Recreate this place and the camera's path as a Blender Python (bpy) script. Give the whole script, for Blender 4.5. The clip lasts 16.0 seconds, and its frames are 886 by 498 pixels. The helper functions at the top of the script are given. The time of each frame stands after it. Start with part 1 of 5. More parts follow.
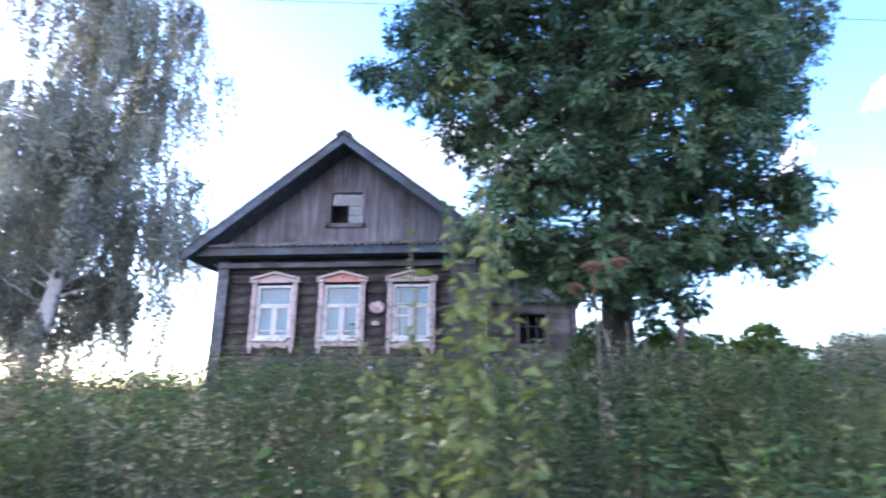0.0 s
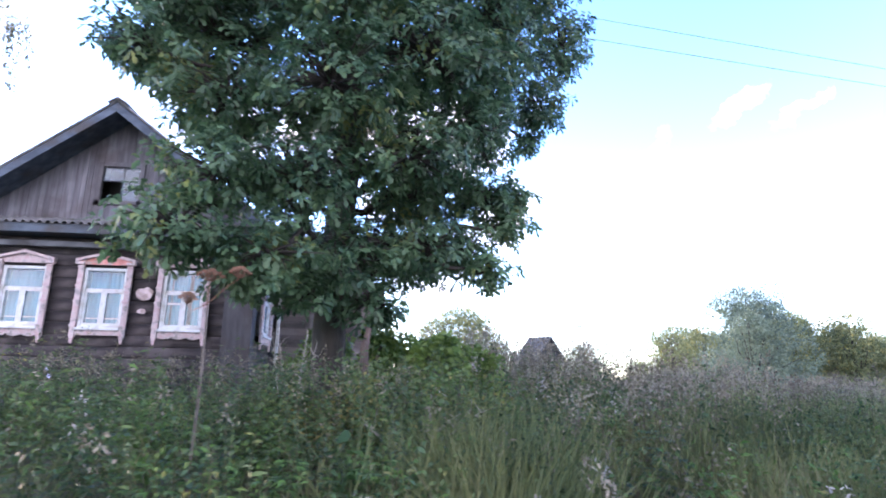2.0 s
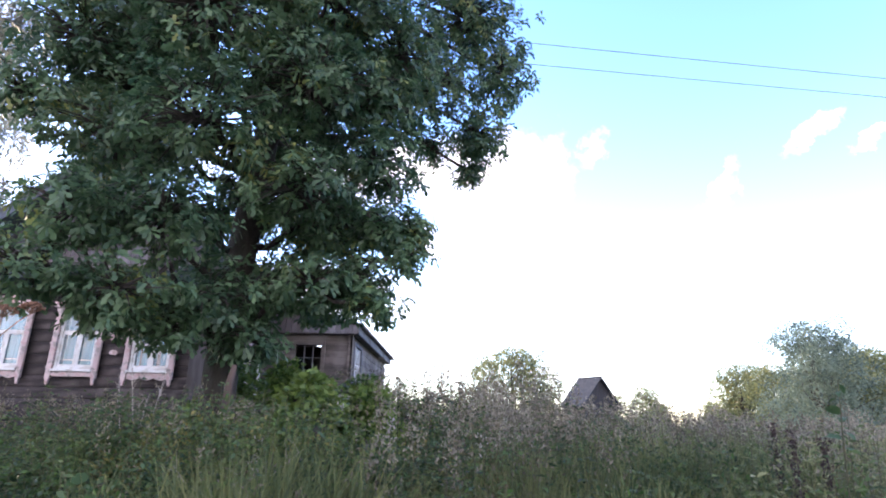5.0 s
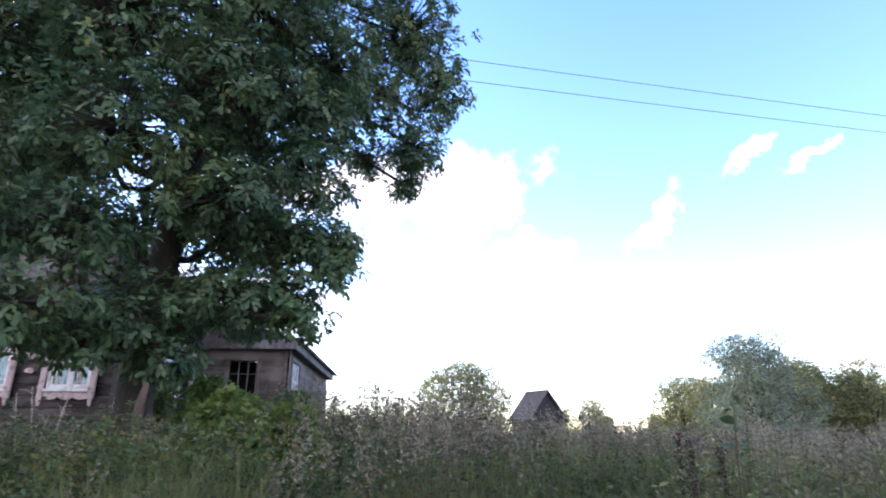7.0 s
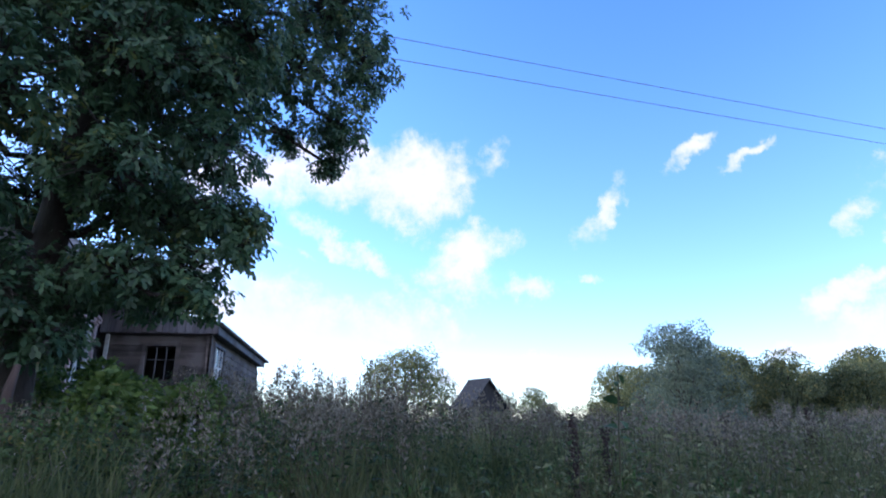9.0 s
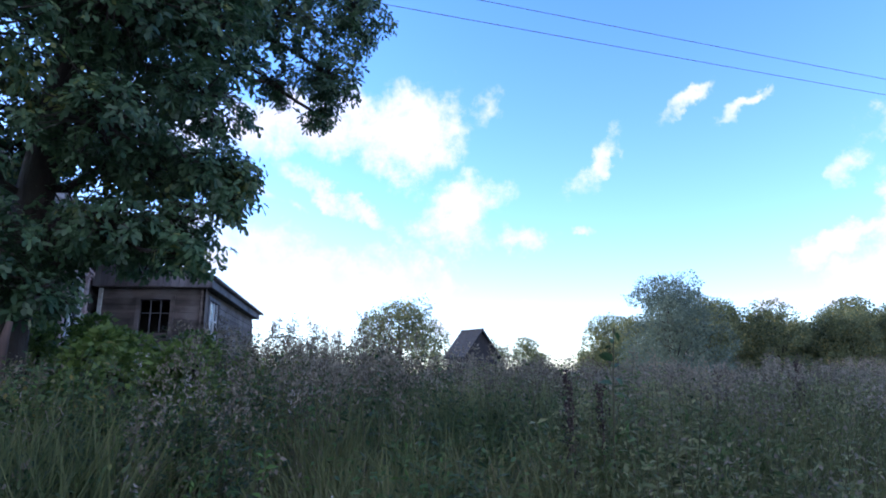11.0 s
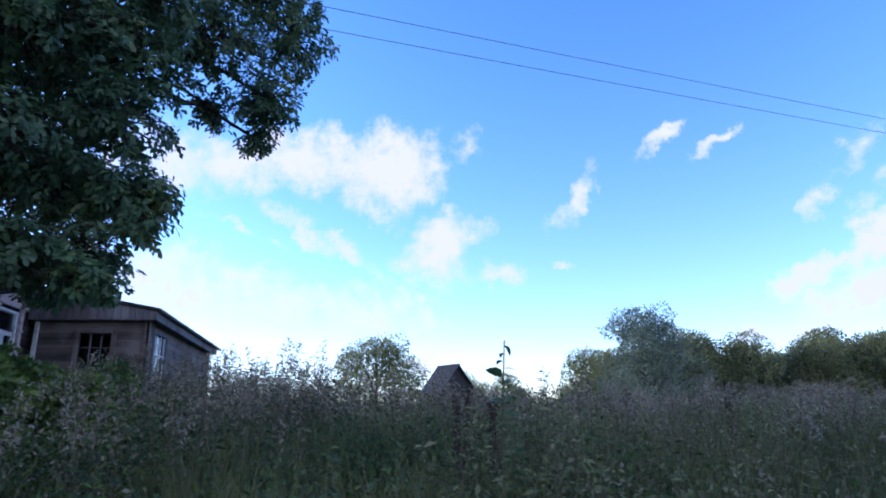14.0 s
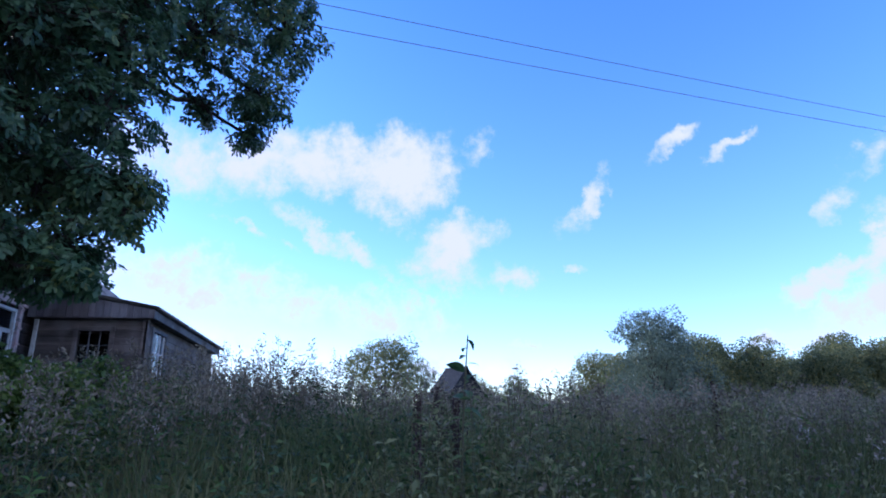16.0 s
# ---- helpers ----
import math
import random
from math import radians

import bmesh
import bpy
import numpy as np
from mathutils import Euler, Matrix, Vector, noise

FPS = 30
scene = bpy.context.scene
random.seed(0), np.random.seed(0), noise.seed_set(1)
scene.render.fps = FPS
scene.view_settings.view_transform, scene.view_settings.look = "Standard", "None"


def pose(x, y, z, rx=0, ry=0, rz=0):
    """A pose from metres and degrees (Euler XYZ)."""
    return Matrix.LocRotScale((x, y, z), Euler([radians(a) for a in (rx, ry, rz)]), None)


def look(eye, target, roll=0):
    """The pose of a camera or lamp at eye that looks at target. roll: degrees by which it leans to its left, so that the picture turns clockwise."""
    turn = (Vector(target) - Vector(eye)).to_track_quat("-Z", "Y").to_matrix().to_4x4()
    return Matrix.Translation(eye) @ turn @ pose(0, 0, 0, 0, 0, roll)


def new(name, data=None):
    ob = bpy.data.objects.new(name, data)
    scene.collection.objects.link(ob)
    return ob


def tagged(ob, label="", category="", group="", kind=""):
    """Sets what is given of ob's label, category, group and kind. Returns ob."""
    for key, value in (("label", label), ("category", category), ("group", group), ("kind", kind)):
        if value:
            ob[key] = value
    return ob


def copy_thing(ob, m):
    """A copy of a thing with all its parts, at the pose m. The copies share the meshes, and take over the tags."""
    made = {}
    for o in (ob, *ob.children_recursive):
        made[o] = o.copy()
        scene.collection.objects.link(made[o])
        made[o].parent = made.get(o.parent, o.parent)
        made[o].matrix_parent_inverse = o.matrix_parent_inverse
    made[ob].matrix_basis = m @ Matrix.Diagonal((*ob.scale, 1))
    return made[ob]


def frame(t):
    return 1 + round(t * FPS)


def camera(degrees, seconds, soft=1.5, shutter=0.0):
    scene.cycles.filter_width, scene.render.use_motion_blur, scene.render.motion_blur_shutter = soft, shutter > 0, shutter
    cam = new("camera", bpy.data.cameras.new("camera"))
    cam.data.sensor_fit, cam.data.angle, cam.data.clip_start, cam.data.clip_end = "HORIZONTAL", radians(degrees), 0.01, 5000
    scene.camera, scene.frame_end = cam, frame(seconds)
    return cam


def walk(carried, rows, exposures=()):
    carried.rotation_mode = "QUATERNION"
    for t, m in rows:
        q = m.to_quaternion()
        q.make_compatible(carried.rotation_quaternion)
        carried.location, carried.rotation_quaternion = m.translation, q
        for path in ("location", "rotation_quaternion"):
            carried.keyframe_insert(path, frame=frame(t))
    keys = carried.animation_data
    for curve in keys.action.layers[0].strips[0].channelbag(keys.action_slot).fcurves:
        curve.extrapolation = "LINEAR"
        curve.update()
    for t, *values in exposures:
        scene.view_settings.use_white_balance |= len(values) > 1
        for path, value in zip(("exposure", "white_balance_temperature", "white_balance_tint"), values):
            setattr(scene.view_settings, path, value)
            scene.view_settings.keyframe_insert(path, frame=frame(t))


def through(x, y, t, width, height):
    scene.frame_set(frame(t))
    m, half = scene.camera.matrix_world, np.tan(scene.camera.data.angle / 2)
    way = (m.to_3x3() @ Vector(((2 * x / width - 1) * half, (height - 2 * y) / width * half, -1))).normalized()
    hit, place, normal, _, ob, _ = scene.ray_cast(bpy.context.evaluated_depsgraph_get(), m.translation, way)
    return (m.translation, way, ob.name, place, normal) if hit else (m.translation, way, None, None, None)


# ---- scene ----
cam = camera(74.3, 16.0, soft=1.85, shutter=0.5)
PATH = [
    (0, (3.896, -12.869, 1.287), (3.655, -10.95, 1.795), 0.8),
    (0.5, (4.457, -12.837, 1.401), (4.415, -10.899, 1.89), 0.6),
    (1, (5.002, -12.891, 1.573), (5.056, -10.947, 2.042), 1.1),
    (1.5, (5.49, -12.814, 1.581), (5.588, -10.871, 2.043), 1.1),
    (2, (5.962, -12.623, 1.585), (6.124, -10.683, 2.042), 1.0),
    (2.5, (6.354, -12.409, 1.574), (6.448, -10.464, 2.03), 0.9),
    (3, (6.831, -12.339, 1.59), (6.794, -10.393, 2.05), 0.5),
    (3.5, (7.194, -12.299, 1.638), (7.106, -10.359, 2.114), 0.3),
    (4, (7.592, -12.362, 1.582), (7.512, -10.43, 2.094), 0.7),
    (4.2, (7.733, -12.396, 1.583), (7.658, -10.469, 2.115), 0.8),
    (6.5, (8.192, -12.348, 1.636), (8.238, -10.448, 2.259), 0.8),
    (7, (8.314, -12.366, 1.604), (8.425, -10.473, 2.237), 0.1),
    (7.5, (8.415, -12.263, 1.575), (8.621, -10.376, 2.204), -0.2),
    (8, (8.58, -12.195, 1.578), (8.851, -10.313, 2.197), -0.8),
    (8.5, (8.703, -12.177, 1.594), (8.987, -10.298, 2.219), -0.6),
    (9, (8.766, -12.181, 1.565), (9.05, -10.294, 2.163), -0.4),
    (9.2, (8.783, -12.172, 1.568), (9.069, -10.271, 2.119), -0.3),
    (11.3, (8.758, -12.124, 1.633), (9.072, -10.198, 2.071), -0.6),
    (11.5, (8.76, -12.126, 1.643), (9.075, -10.205, 2.102), -0.6),
    (12, (8.798, -12.087, 1.661), (9.112, -10.176, 2.163), -0.5),
    (12.5, (8.862, -12.08, 1.598), (9.181, -10.175, 2.116), -0.8),
    (13, (8.979, -12.023, 1.559), (9.32, -10.125, 2.089), -1.0),
    (13.5, (9.18, -11.968, 1.536), (9.539, -10.08, 2.089), -1.2),
    (14, (9.423, -11.954, 1.501), (9.796, -10.069, 2.057), -1.6),
    (14.5, (9.601, -11.927, 1.454), (9.976, -10.042, 2.008), -1.4),
    (15, (9.706, -11.876, 1.467), (10.072, -9.991, 2.027), -1.1),
    (15.5, (9.733, -11.893, 1.432), (10.081, -10.006, 1.997), -1.1),
    (16, (9.732, -11.889, 1.456), (10.067, -10.0, 2.022), -1.0),
]
walk(cam, [(t, look(eye, target, roll)) for t, eye, target, roll in PATH],
     exposures=[(0, 2.86, 5900, 26), (1.0, 3.02, 6200, 28), (3.5, 3.0, 6400, 29), (4.2, 2.85, 6600, 29), (6.3, 2.57, 7000, 28), (7.0, 2.38, 6900, 27),
                (7.8, 1.87, 6500, 24), (9.0, 1.48, 5700, 22), (11.3, 1.6, 5600, 24), (14.0, 1.3, 5400, 25), (16, 1.21, 5200, 26)])

# ---- sky and sun ----
SUN_AZ, SUN_EL = -60.0, 14.0   # degrees to the right of +y, and above the horizon
world = bpy.data.worlds.new("sky")
scene.world = world
world.use_nodes = True
wt = world.node_tree
wt.nodes.clear()


def wnode(kind, **values):
    n = wt.nodes.new(kind)
    for k, v in values.items():
        n.inputs[int(k[1:])].default_value = v
    return n


w_out = wnode("ShaderNodeOutputWorld")
w_bg = wnode("ShaderNodeBackground", _1=0.14)
w_sky = wnode("ShaderNodeTexSky")
w_sky.sky_type, w_sky.sun_disc = "NISHITA", False
w_sky.sun_elevation, w_sky.sun_rotation = radians(SUN_EL), radians(SUN_AZ)
w_sky.air_density, w_sky.dust_density, w_sky.ozone_density = 1.0, 0.25, 2.5
def wmath(op, a, b=None, c=None):
    n = wt.nodes.new("ShaderNodeMath")
    n.operation = op
    for k, v in enumerate((a, b, c)):
        if isinstance(v, (int, float)):
            n.inputs[k].default_value = v
        elif v is not None:
            wt.links.new(v, n.inputs[k])
    return n.outputs[0]


def wdot(a, vec):
    n = wt.nodes.new("ShaderNodeVectorMath")
    n.operation = "DOT_PRODUCT"
    wt.links.new(a, n.inputs[0])
    n.inputs[1].default_value = vec
    return n.outputs["Value"]


# clouds: azimuth to the right of +y, elevation, two half widths, tilt, all in degrees
CLOUDS = [
    (5.6, 23.6, 4.6, 3.6, 20, 1.0), (-1.5, 24.4, 6.0, 2.6, 8, 0.95), (-9.0, 23.6, 6.0, 2.2, 0, 0.8), (-17.0, 23.0, 6.5, 2.6, 0, 0.8),
    (11.2, 16.9, 3.9, 2.4, 10, 1.0), (9.0, 15.3, 2.6, 1.6, 0, 0.8), (16.4, 13.4, 2.6, 1.2, 15, 0.75), (13.0, 13.5, 4.5, 1.6, 0, 0.55),
    (25.2, 20.2, 2.6, 1.05, 55, 0.85), (23.4, 18.0, 2.0, 1.0, 30, 0.5), (34.2, 24.6, 2.2, 0.8, 35, 0.75), (38.9, 23.2, 1.9, 0.55, 20, 0.75), (40.8, 24.2, 1.0, 0.3, 50, 0.5),
    (23.2, 13.8, 0.8, 0.4, 0, 0.5), (13.9, 26.0, 1.7, 0.9, 30, 0.45), (45.4, 11.4, 4.6, 1.0, 22, 0.95), (49.0, 12.6, 3.2, 1.5, 25, 1.0), (47.5, 8.6, 4.5, 1.7, 12, 0.9), (40.4, 6.0, 3.0, 0.9, 10, 0.7),
    (-0.3, 16.6, 6.5, 0.8, -30, 0.7), (-9.5, 17.8, 3.6, 0.4, -22, 0.5), (-14.0, 12.0, 12.0, 2.6, -6, 0.75), (2.0, 10.0, 9.0, 2.0, -10, 0.6), (9.8, 9.6, 4.4, 0.8, -35, 0.55), (18.7, 6.8, 2.3, 0.3, -4, 0.7),
    (49.2, 20.4, 2.4, 1.0, 40, 0.6), (45.6, 16.2, 2.0, 0.8, 30, 0.5), (51.0, 17.0, 2.6, 1.0, 35, 0.6), (-12.0, 6.0, 14.0, 2.4, 0, 0.5), (8.0, 5.0, 10.0, 1.2, 0, 0.4),
]
w_co = wnode("ShaderNodeTexCoord").outputs["Generated"]
w_n1 = wnode("ShaderNodeTexNoise", _2=19.0, _3=10.0, _4=0.66)
wt.links.new(w_co, w_n1.inputs["Vector"])
w_n2 = wnode("ShaderNodeTexNoise", _2=3.2, _3=7.0, _4=0.6)
wt.links.new(w_co, w_n2.inputs["Vector"])
# torn edges: the way looked along is bent by noise before the clouds are drawn
w_tear = wnode("ShaderNodeTexNoise", _2=16.0, _3=8.0, _4=0.62)
wt.links.new(w_co, w_tear.inputs["Vector"])
w_shift = wt.nodes.new("ShaderNodeVectorMath")
w_shift.operation = "MULTIPLY_ADD"
wt.links.new(w_tear.outputs["Color"], w_shift.inputs[0])
w_shift.inputs[1].default_value = (0.1, 0.1, 0.1)
wt.links.new(w_co, w_shift.inputs[2])
w_way = w_shift.outputs[0]
mask = None
for az, el, a, b, tilt, thick in CLOUDS:
    az, el, tilt = radians(az), radians(el), radians(tilt)
    c = Vector((math.sin(az) * math.cos(el), math.cos(az) * math.cos(el), math.sin(el)))
    r = c.cross((0, 0, 1)).normalized()
    u = r.cross(c)
    e1, e2 = r * math.cos(tilt) + u * math.sin(tilt), u * math.cos(tilt) - r * math.sin(tilt)
    k1, k2 = e1 / radians(a * 1.45), e2 / radians(b * 1.5)
    c = c + Vector((0.05, 0.05, 0.05))
    p = wmath("SUBTRACT", wdot(w_way, k1), k1.dot(c))
    q = wmath("SUBTRACT", wdot(w_way, k2), k2.dot(c))
    d = wmath("ADD", wmath("MULTIPLY", p, p), wmath("MULTIPLY", q, q))
    d = wmath("MULTIPLY", wmath("SUBTRACT", 1.0, d), thick * 1.05)
    mask = d if mask is None else wmath("MAXIMUM", mask, d)
mask = wmath("MAXIMUM", mask, -1.5)
# broken cloud over the rest of the sky, unseen fill light behind the walker
rest = wmath("MULTIPLY_ADD", w_n2.outputs["Fac"], 5.0, -2.7)
rest = wmath("ADD", rest, wmath("MULTIPLY", wdot(w_co, (0, -1.6, 0.2)), 1.0))
mask = wmath("MAXIMUM", mask, wmath("MINIMUM", rest, 0.8))
mask = wmath("ADD", mask, wmath("MULTIPLY_ADD", w_n1.outputs["Fac"], 2.3, -1.2))
w_ramp = wnode("ShaderNodeValToRGB")
w_ramp.color_ramp.elements[0].position, w_ramp.color_ramp.elements[1].position = 0.0, 1.0
w_ramp.color_ramp.interpolation = "EASE"
wt.links.new(mask, w_ramp.inputs["Fac"])
w_sat = wnode("ShaderNodeHueSaturation")
w_sat.inputs["Hue"].default_value = 0.509
w_sat.inputs["Saturation"].default_value, w_sat.inputs["Value"].default_value = 1.2, 1.25
wt.links.new(w_sky.outputs[0], w_sat.inputs["Color"])
w_mix = wnode("ShaderNodeMixRGB")
# clouds away from the sun are brightened as unseen fill light for the foreground
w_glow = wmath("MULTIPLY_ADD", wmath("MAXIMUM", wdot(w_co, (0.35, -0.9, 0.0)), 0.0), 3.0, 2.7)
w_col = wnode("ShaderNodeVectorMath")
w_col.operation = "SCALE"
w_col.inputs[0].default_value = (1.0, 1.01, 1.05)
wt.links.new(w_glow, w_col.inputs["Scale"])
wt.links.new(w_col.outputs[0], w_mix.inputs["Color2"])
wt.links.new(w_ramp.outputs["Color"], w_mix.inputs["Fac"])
w_haze = wnode("ShaderNodeMixRGB")
w_haze.inputs["Color2"].default_value = (3.05, 3.25, 3.85, 1)
w_up = wmath("MAXIMUM", wdot(w_co, (0, 0, 1)), 0.0)
wt.links.new(wmath("MULTIPLY", wmath("POWER", 2.718, wmath("MULTIPLY", w_up, -5.5)), 0.31), w_haze.inputs["Fac"])
wt.links.new(w_sat.outputs[0], w_haze.inputs["Color1"])
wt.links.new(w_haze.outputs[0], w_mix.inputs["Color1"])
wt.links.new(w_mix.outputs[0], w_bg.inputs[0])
wt.links.new(w_bg.outputs[0], w_out.inputs[0])

sun_data = bpy.data.lights.new("sun", "SUN")
sun_data.energy, sun_data.angle, sun_data.color = 1.7, radians(5), (1.0, 0.82, 0.58)
sun = new("sun", sun_data)
sun_way = Vector((math.sin(radians(SUN_AZ)) * math.cos(radians(SUN_EL)), math.cos(radians(SUN_AZ)) * math.cos(radians(SUN_EL)), math.sin(radians(SUN_EL))))
sun.matrix_world = look((0, 0, 60), Vector((0, 0, 60)) - sun_way)


# ---- materials ----
def material(name, colour, rough=0.8, colour2=None, scale=4.0, stretch=(1, 1, 1), bump=0.2, colour3=None, scale3=0.7, metal=0.0, vary=0.0, fine=40.0):
    """Two-scale mottled surface: colour to colour2 by fine noise, colour3 in large stains, bump from fine noise."""
    m = bpy.data.materials.new(name)
    m.use_nodes = True
    t = m.node_tree
    b = t.nodes["Principled BSDF"]
    b.inputs["Roughness"].default_value, b.inputs["Metallic"].default_value = rough, metal
    co = t.nodes.new("ShaderNodeTexCoord")
    mp = t.nodes.new("ShaderNodeMapping")
    mp.inputs["Scale"].default_value = stretch
    t.links.new(co.outputs["Object"], mp.inputs["Vector"])
    n1 = t.nodes.new("ShaderNodeTexNoise")
    n1.inputs["Scale"].default_value, n1.inputs["Detail"].default_value = scale, 6
    t.links.new(mp.outputs[0], n1.inputs["Vector"])
    ramp = t.nodes.new("ShaderNodeValToRGB")
    ramp.color_ramp.elements[0].position, ramp.color_ramp.elements[1].position = 0.35, 0.65
    ramp.color_ramp.elements[0].color, ramp.color_ramp.elements[1].color = (*colour, 1), (*(colour2 or colour), 1)
    t.links.new(n1.outputs["Fac"], ramp.inputs["Fac"])
    last = ramp.outputs["Color"]
    if colour3:
        n2 = t.nodes.new("ShaderNodeTexNoise")
        n2.inputs["Scale"].default_value, n2.inputs["Detail"].default_value = scale3, 5
        t.links.new(co.outputs["Object"], n2.inputs["Vector"])
        r2 = t.nodes.new("ShaderNodeValToRGB")
        r2.color_ramp.elements[0].position, r2.color_ramp.elements[1].position = 0.5, 0.62
        t.links.new(n2.outputs["Fac"], r2.inputs["Fac"])
        mix = t.nodes.new("ShaderNodeMixRGB")
        mix.inputs["Color2"].default_value = (*colour3, 1)
        t.links.new(r2.outputs["Color"], mix.inputs["Fac"])
        t.links.new(last, mix.inputs["Color1"])
        last = mix.outputs["Color"]
    if vary:
        info = t.nodes.new("ShaderNodeObjectInfo")
        hsv = t.nodes.new("ShaderNodeHueSaturation")
        mr = t.nodes.new("ShaderNodeMapRange")
        mr.inputs["To Min"].default_value, mr.inputs["To Max"].default_value = 1 - vary, 1 + vary
        t.links.new(info.outputs["Random"], mr.inputs["Value"])
        t.links.new(mr.outputs[0], hsv.inputs["Value"])
        t.links.new(last, hsv.inputs["Color"])
        last = hsv.outputs["Color"]
    t.links.new(last, b.inputs["Base Color"])
    if bump:
        n3 = t.nodes.new("ShaderNodeTexNoise")
        n3.inputs["Scale"].default_value, n3.inputs["Detail"].default_value = fine, 4
        t.links.new(mp.outputs[0], n3.inputs["Vector"])
        bp = t.nodes.new("ShaderNodeBump")
        bp.inputs["Strength"].default_value, bp.inputs["Distance"].default_value = bump, 0.02
        t.links.new(n3.outputs["Fac"], bp.inputs["Height"])
        t.links.new(bp.outputs[0], b.inputs["Normal"])
    return m


def leaf_material(name, dark, light, through=0.35, rough=0.55, third=None):
    """Leaf: gloss, diffuse and light coming through, coloured leaf by leaf."""
    m = bpy.data.materials.new(name)
    m.use_nodes = True
    t = m.node_tree
    b = t.nodes["Principled BSDF"]
    b.inputs["Roughness"].default_value = rough
    b.inputs["Specular IOR Level"].default_value = 0.35
    geo = t.nodes.new("ShaderNodeNewGeometry")
    co = t.nodes.new("ShaderNodeTexCoord")
    n1 = t.nodes.new("ShaderNodeTexNoise")
    n1.inputs["Scale"].default_value = 0.9
    t.links.new(co.outputs["Object"], n1.inputs["Vector"])
    add = t.nodes.new("ShaderNodeMath")
    add.operation = "MULTIPLY_ADD"
    add.inputs[1].default_value = 0.6
    t.links.new(geo.outputs["Random Per Island"], add.inputs[0])
    sc = t.nodes.new("ShaderNodeMath")
    sc.operation = "MULTIPLY_ADD"
    sc.inputs[1].default_value, sc.inputs[2].default_value = 2.1, -0.87
    t.links.new(n1.outputs["Fac"], sc.inputs[0])
    t.links.new(sc.outputs[0], add.inputs[2])
    ramp = t.nodes.new("ShaderNodeValToRGB")
    ramp.color_ramp.elements[0].position, ramp.color_ramp.elements[1].position = 0.1, 0.85
    ramp.color_ramp.elements[0].color, ramp.color_ramp.elements[1].color = (*dark, 1), (*light, 1)
    if third:
        e = ramp.color_ramp.elements.new(0.97)
        e.color = (*third, 1)
    t.links.new(add.outputs[0], ramp.inputs["Fac"])
    t.links.new(ramp.outputs["Color"], b.inputs["Base Color"])
    tr = t.nodes.new("ShaderNodeBsdfTranslucent")
    t.links.new(ramp.outputs["Color"], tr.inputs["Color"])
    mix = t.nodes.new("ShaderNodeMixShader")
    mix.inputs[0].default_value = through
    t.links.new(b.outputs[0], mix.inputs[1])
    t.links.new(tr.outputs[0], mix.inputs[2])
    t.links.new(mix.outputs[0], t.nodes["Material Output"].inputs[0])
    return m


def glass_material():
    """Old window glass: mostly a dim clear pane with a sky sheen."""
    m = bpy.data.materials.new("old_window_glass")
    m.use_nodes = True
    t = m.node_tree
    t.nodes.remove(t.nodes["Principled BSDF"])
    gl = t.nodes.new("ShaderNodeBsdfGlossy")
    gl.inputs["Roughness"].default_value = 0.06
    gl.inputs["Color"].default_value = (0.9, 0.95, 1, 1)
    tr = t.nodes.new("ShaderNodeBsdfTransparent")
    tr.inputs["Color"].default_value = (0.86, 0.93, 0.95, 1)
    fr = t.nodes.new("ShaderNodeFresnel")
    fr.inputs["IOR"].default_value = 1.5
    co = t.nodes.new("ShaderNodeTexCoord")
    ns = t.nodes.new("ShaderNodeTexNoise")
    ns.inputs["Scale"].default_value = 3
    t.links.new(co.outputs["Object"], ns.inputs["Vector"])
    bp = t.nodes.new("ShaderNodeBump")
    bp.inputs["Strength"].default_value, bp.inputs["Distance"].default_value = 0.15, 0.02
    t.links.new(ns.outputs["Fac"], bp.inputs["Height"])
    t.links.new(bp.outputs[0], gl.inputs["Normal"])
    mix = t.nodes.new("ShaderNodeMixShader")
    t.links.new(fr.outputs[0], mix.inputs[0])
    t.links.new(tr.outputs[0], mix.inputs[1])
    t.links.new(gl.outputs[0], mix.inputs[2])
    t.links.new(mix.outputs[0], t.nodes["Material Output"].inputs[0])
    return m


M_SOIL = material("field_soil", (0.05, 0.045, 0.025), 0.95, (0.06, 0.075, 0.03), 2.5, bump=0.5, colour3=(0.09, 0.08, 0.045), scale3=0.2)
M_LOG = material("weathered_dark_log", (0.011, 0.010, 0.012), 0.85, (0.046, 0.038, 0.041), 8, (0.25, 1, 1.8), 0.9, (0.070, 0.060, 0.062), 1.3, vary=0.4)
M_GABLE = material("grey_gable_board", (0.085, 0.085, 0.100), 0.85, (0.165, 0.163, 0.185), 9, (1, 1, 0.12), 0.5, (0.075, 0.066, 0.070), 0.9, vary=0.22)
M_TRIM = material("weathered_trim_board", (0.065, 0.072, 0.085), 0.8, (0.135, 0.145, 0.165), 8, (0.4, 1, 1), 0.4, (0.05, 0.05, 0.054), 1.2, vary=0.12)
M_CORNER = material("darkened_corner_board", (0.030, 0.030, 0.034), 0.85, (0.065, 0.062, 0.068), 8, (1, 1, 0.2), 0.5, (0.035, 0.030, 0.030), 1.2)
M_BARGE = material("blue_grey_barge_board", (0.035, 0.050, 0.072), 0.8, (0.080, 0.105, 0.14), 6, (0.5, 1, 1), 0.4, (0.05, 0.05, 0.055), 1.4, vary=0.12)
M_PINK = material("peeling_pink_paint", (0.37, 0.265, 0.275), 0.75, (0.48, 0.43, 0.435), 9, bump=0.4, colour3=(0.22, 0.20, 0.205), scale3=9.0, vary=0.1)
M_RED = material("faded_red_paint", (0.40, 0.13, 0.11), 0.8, (0.55, 0.26, 0.24), 10, bump=0.3, colour3=(0.34, 0.28, 0.26), scale3=8.0)
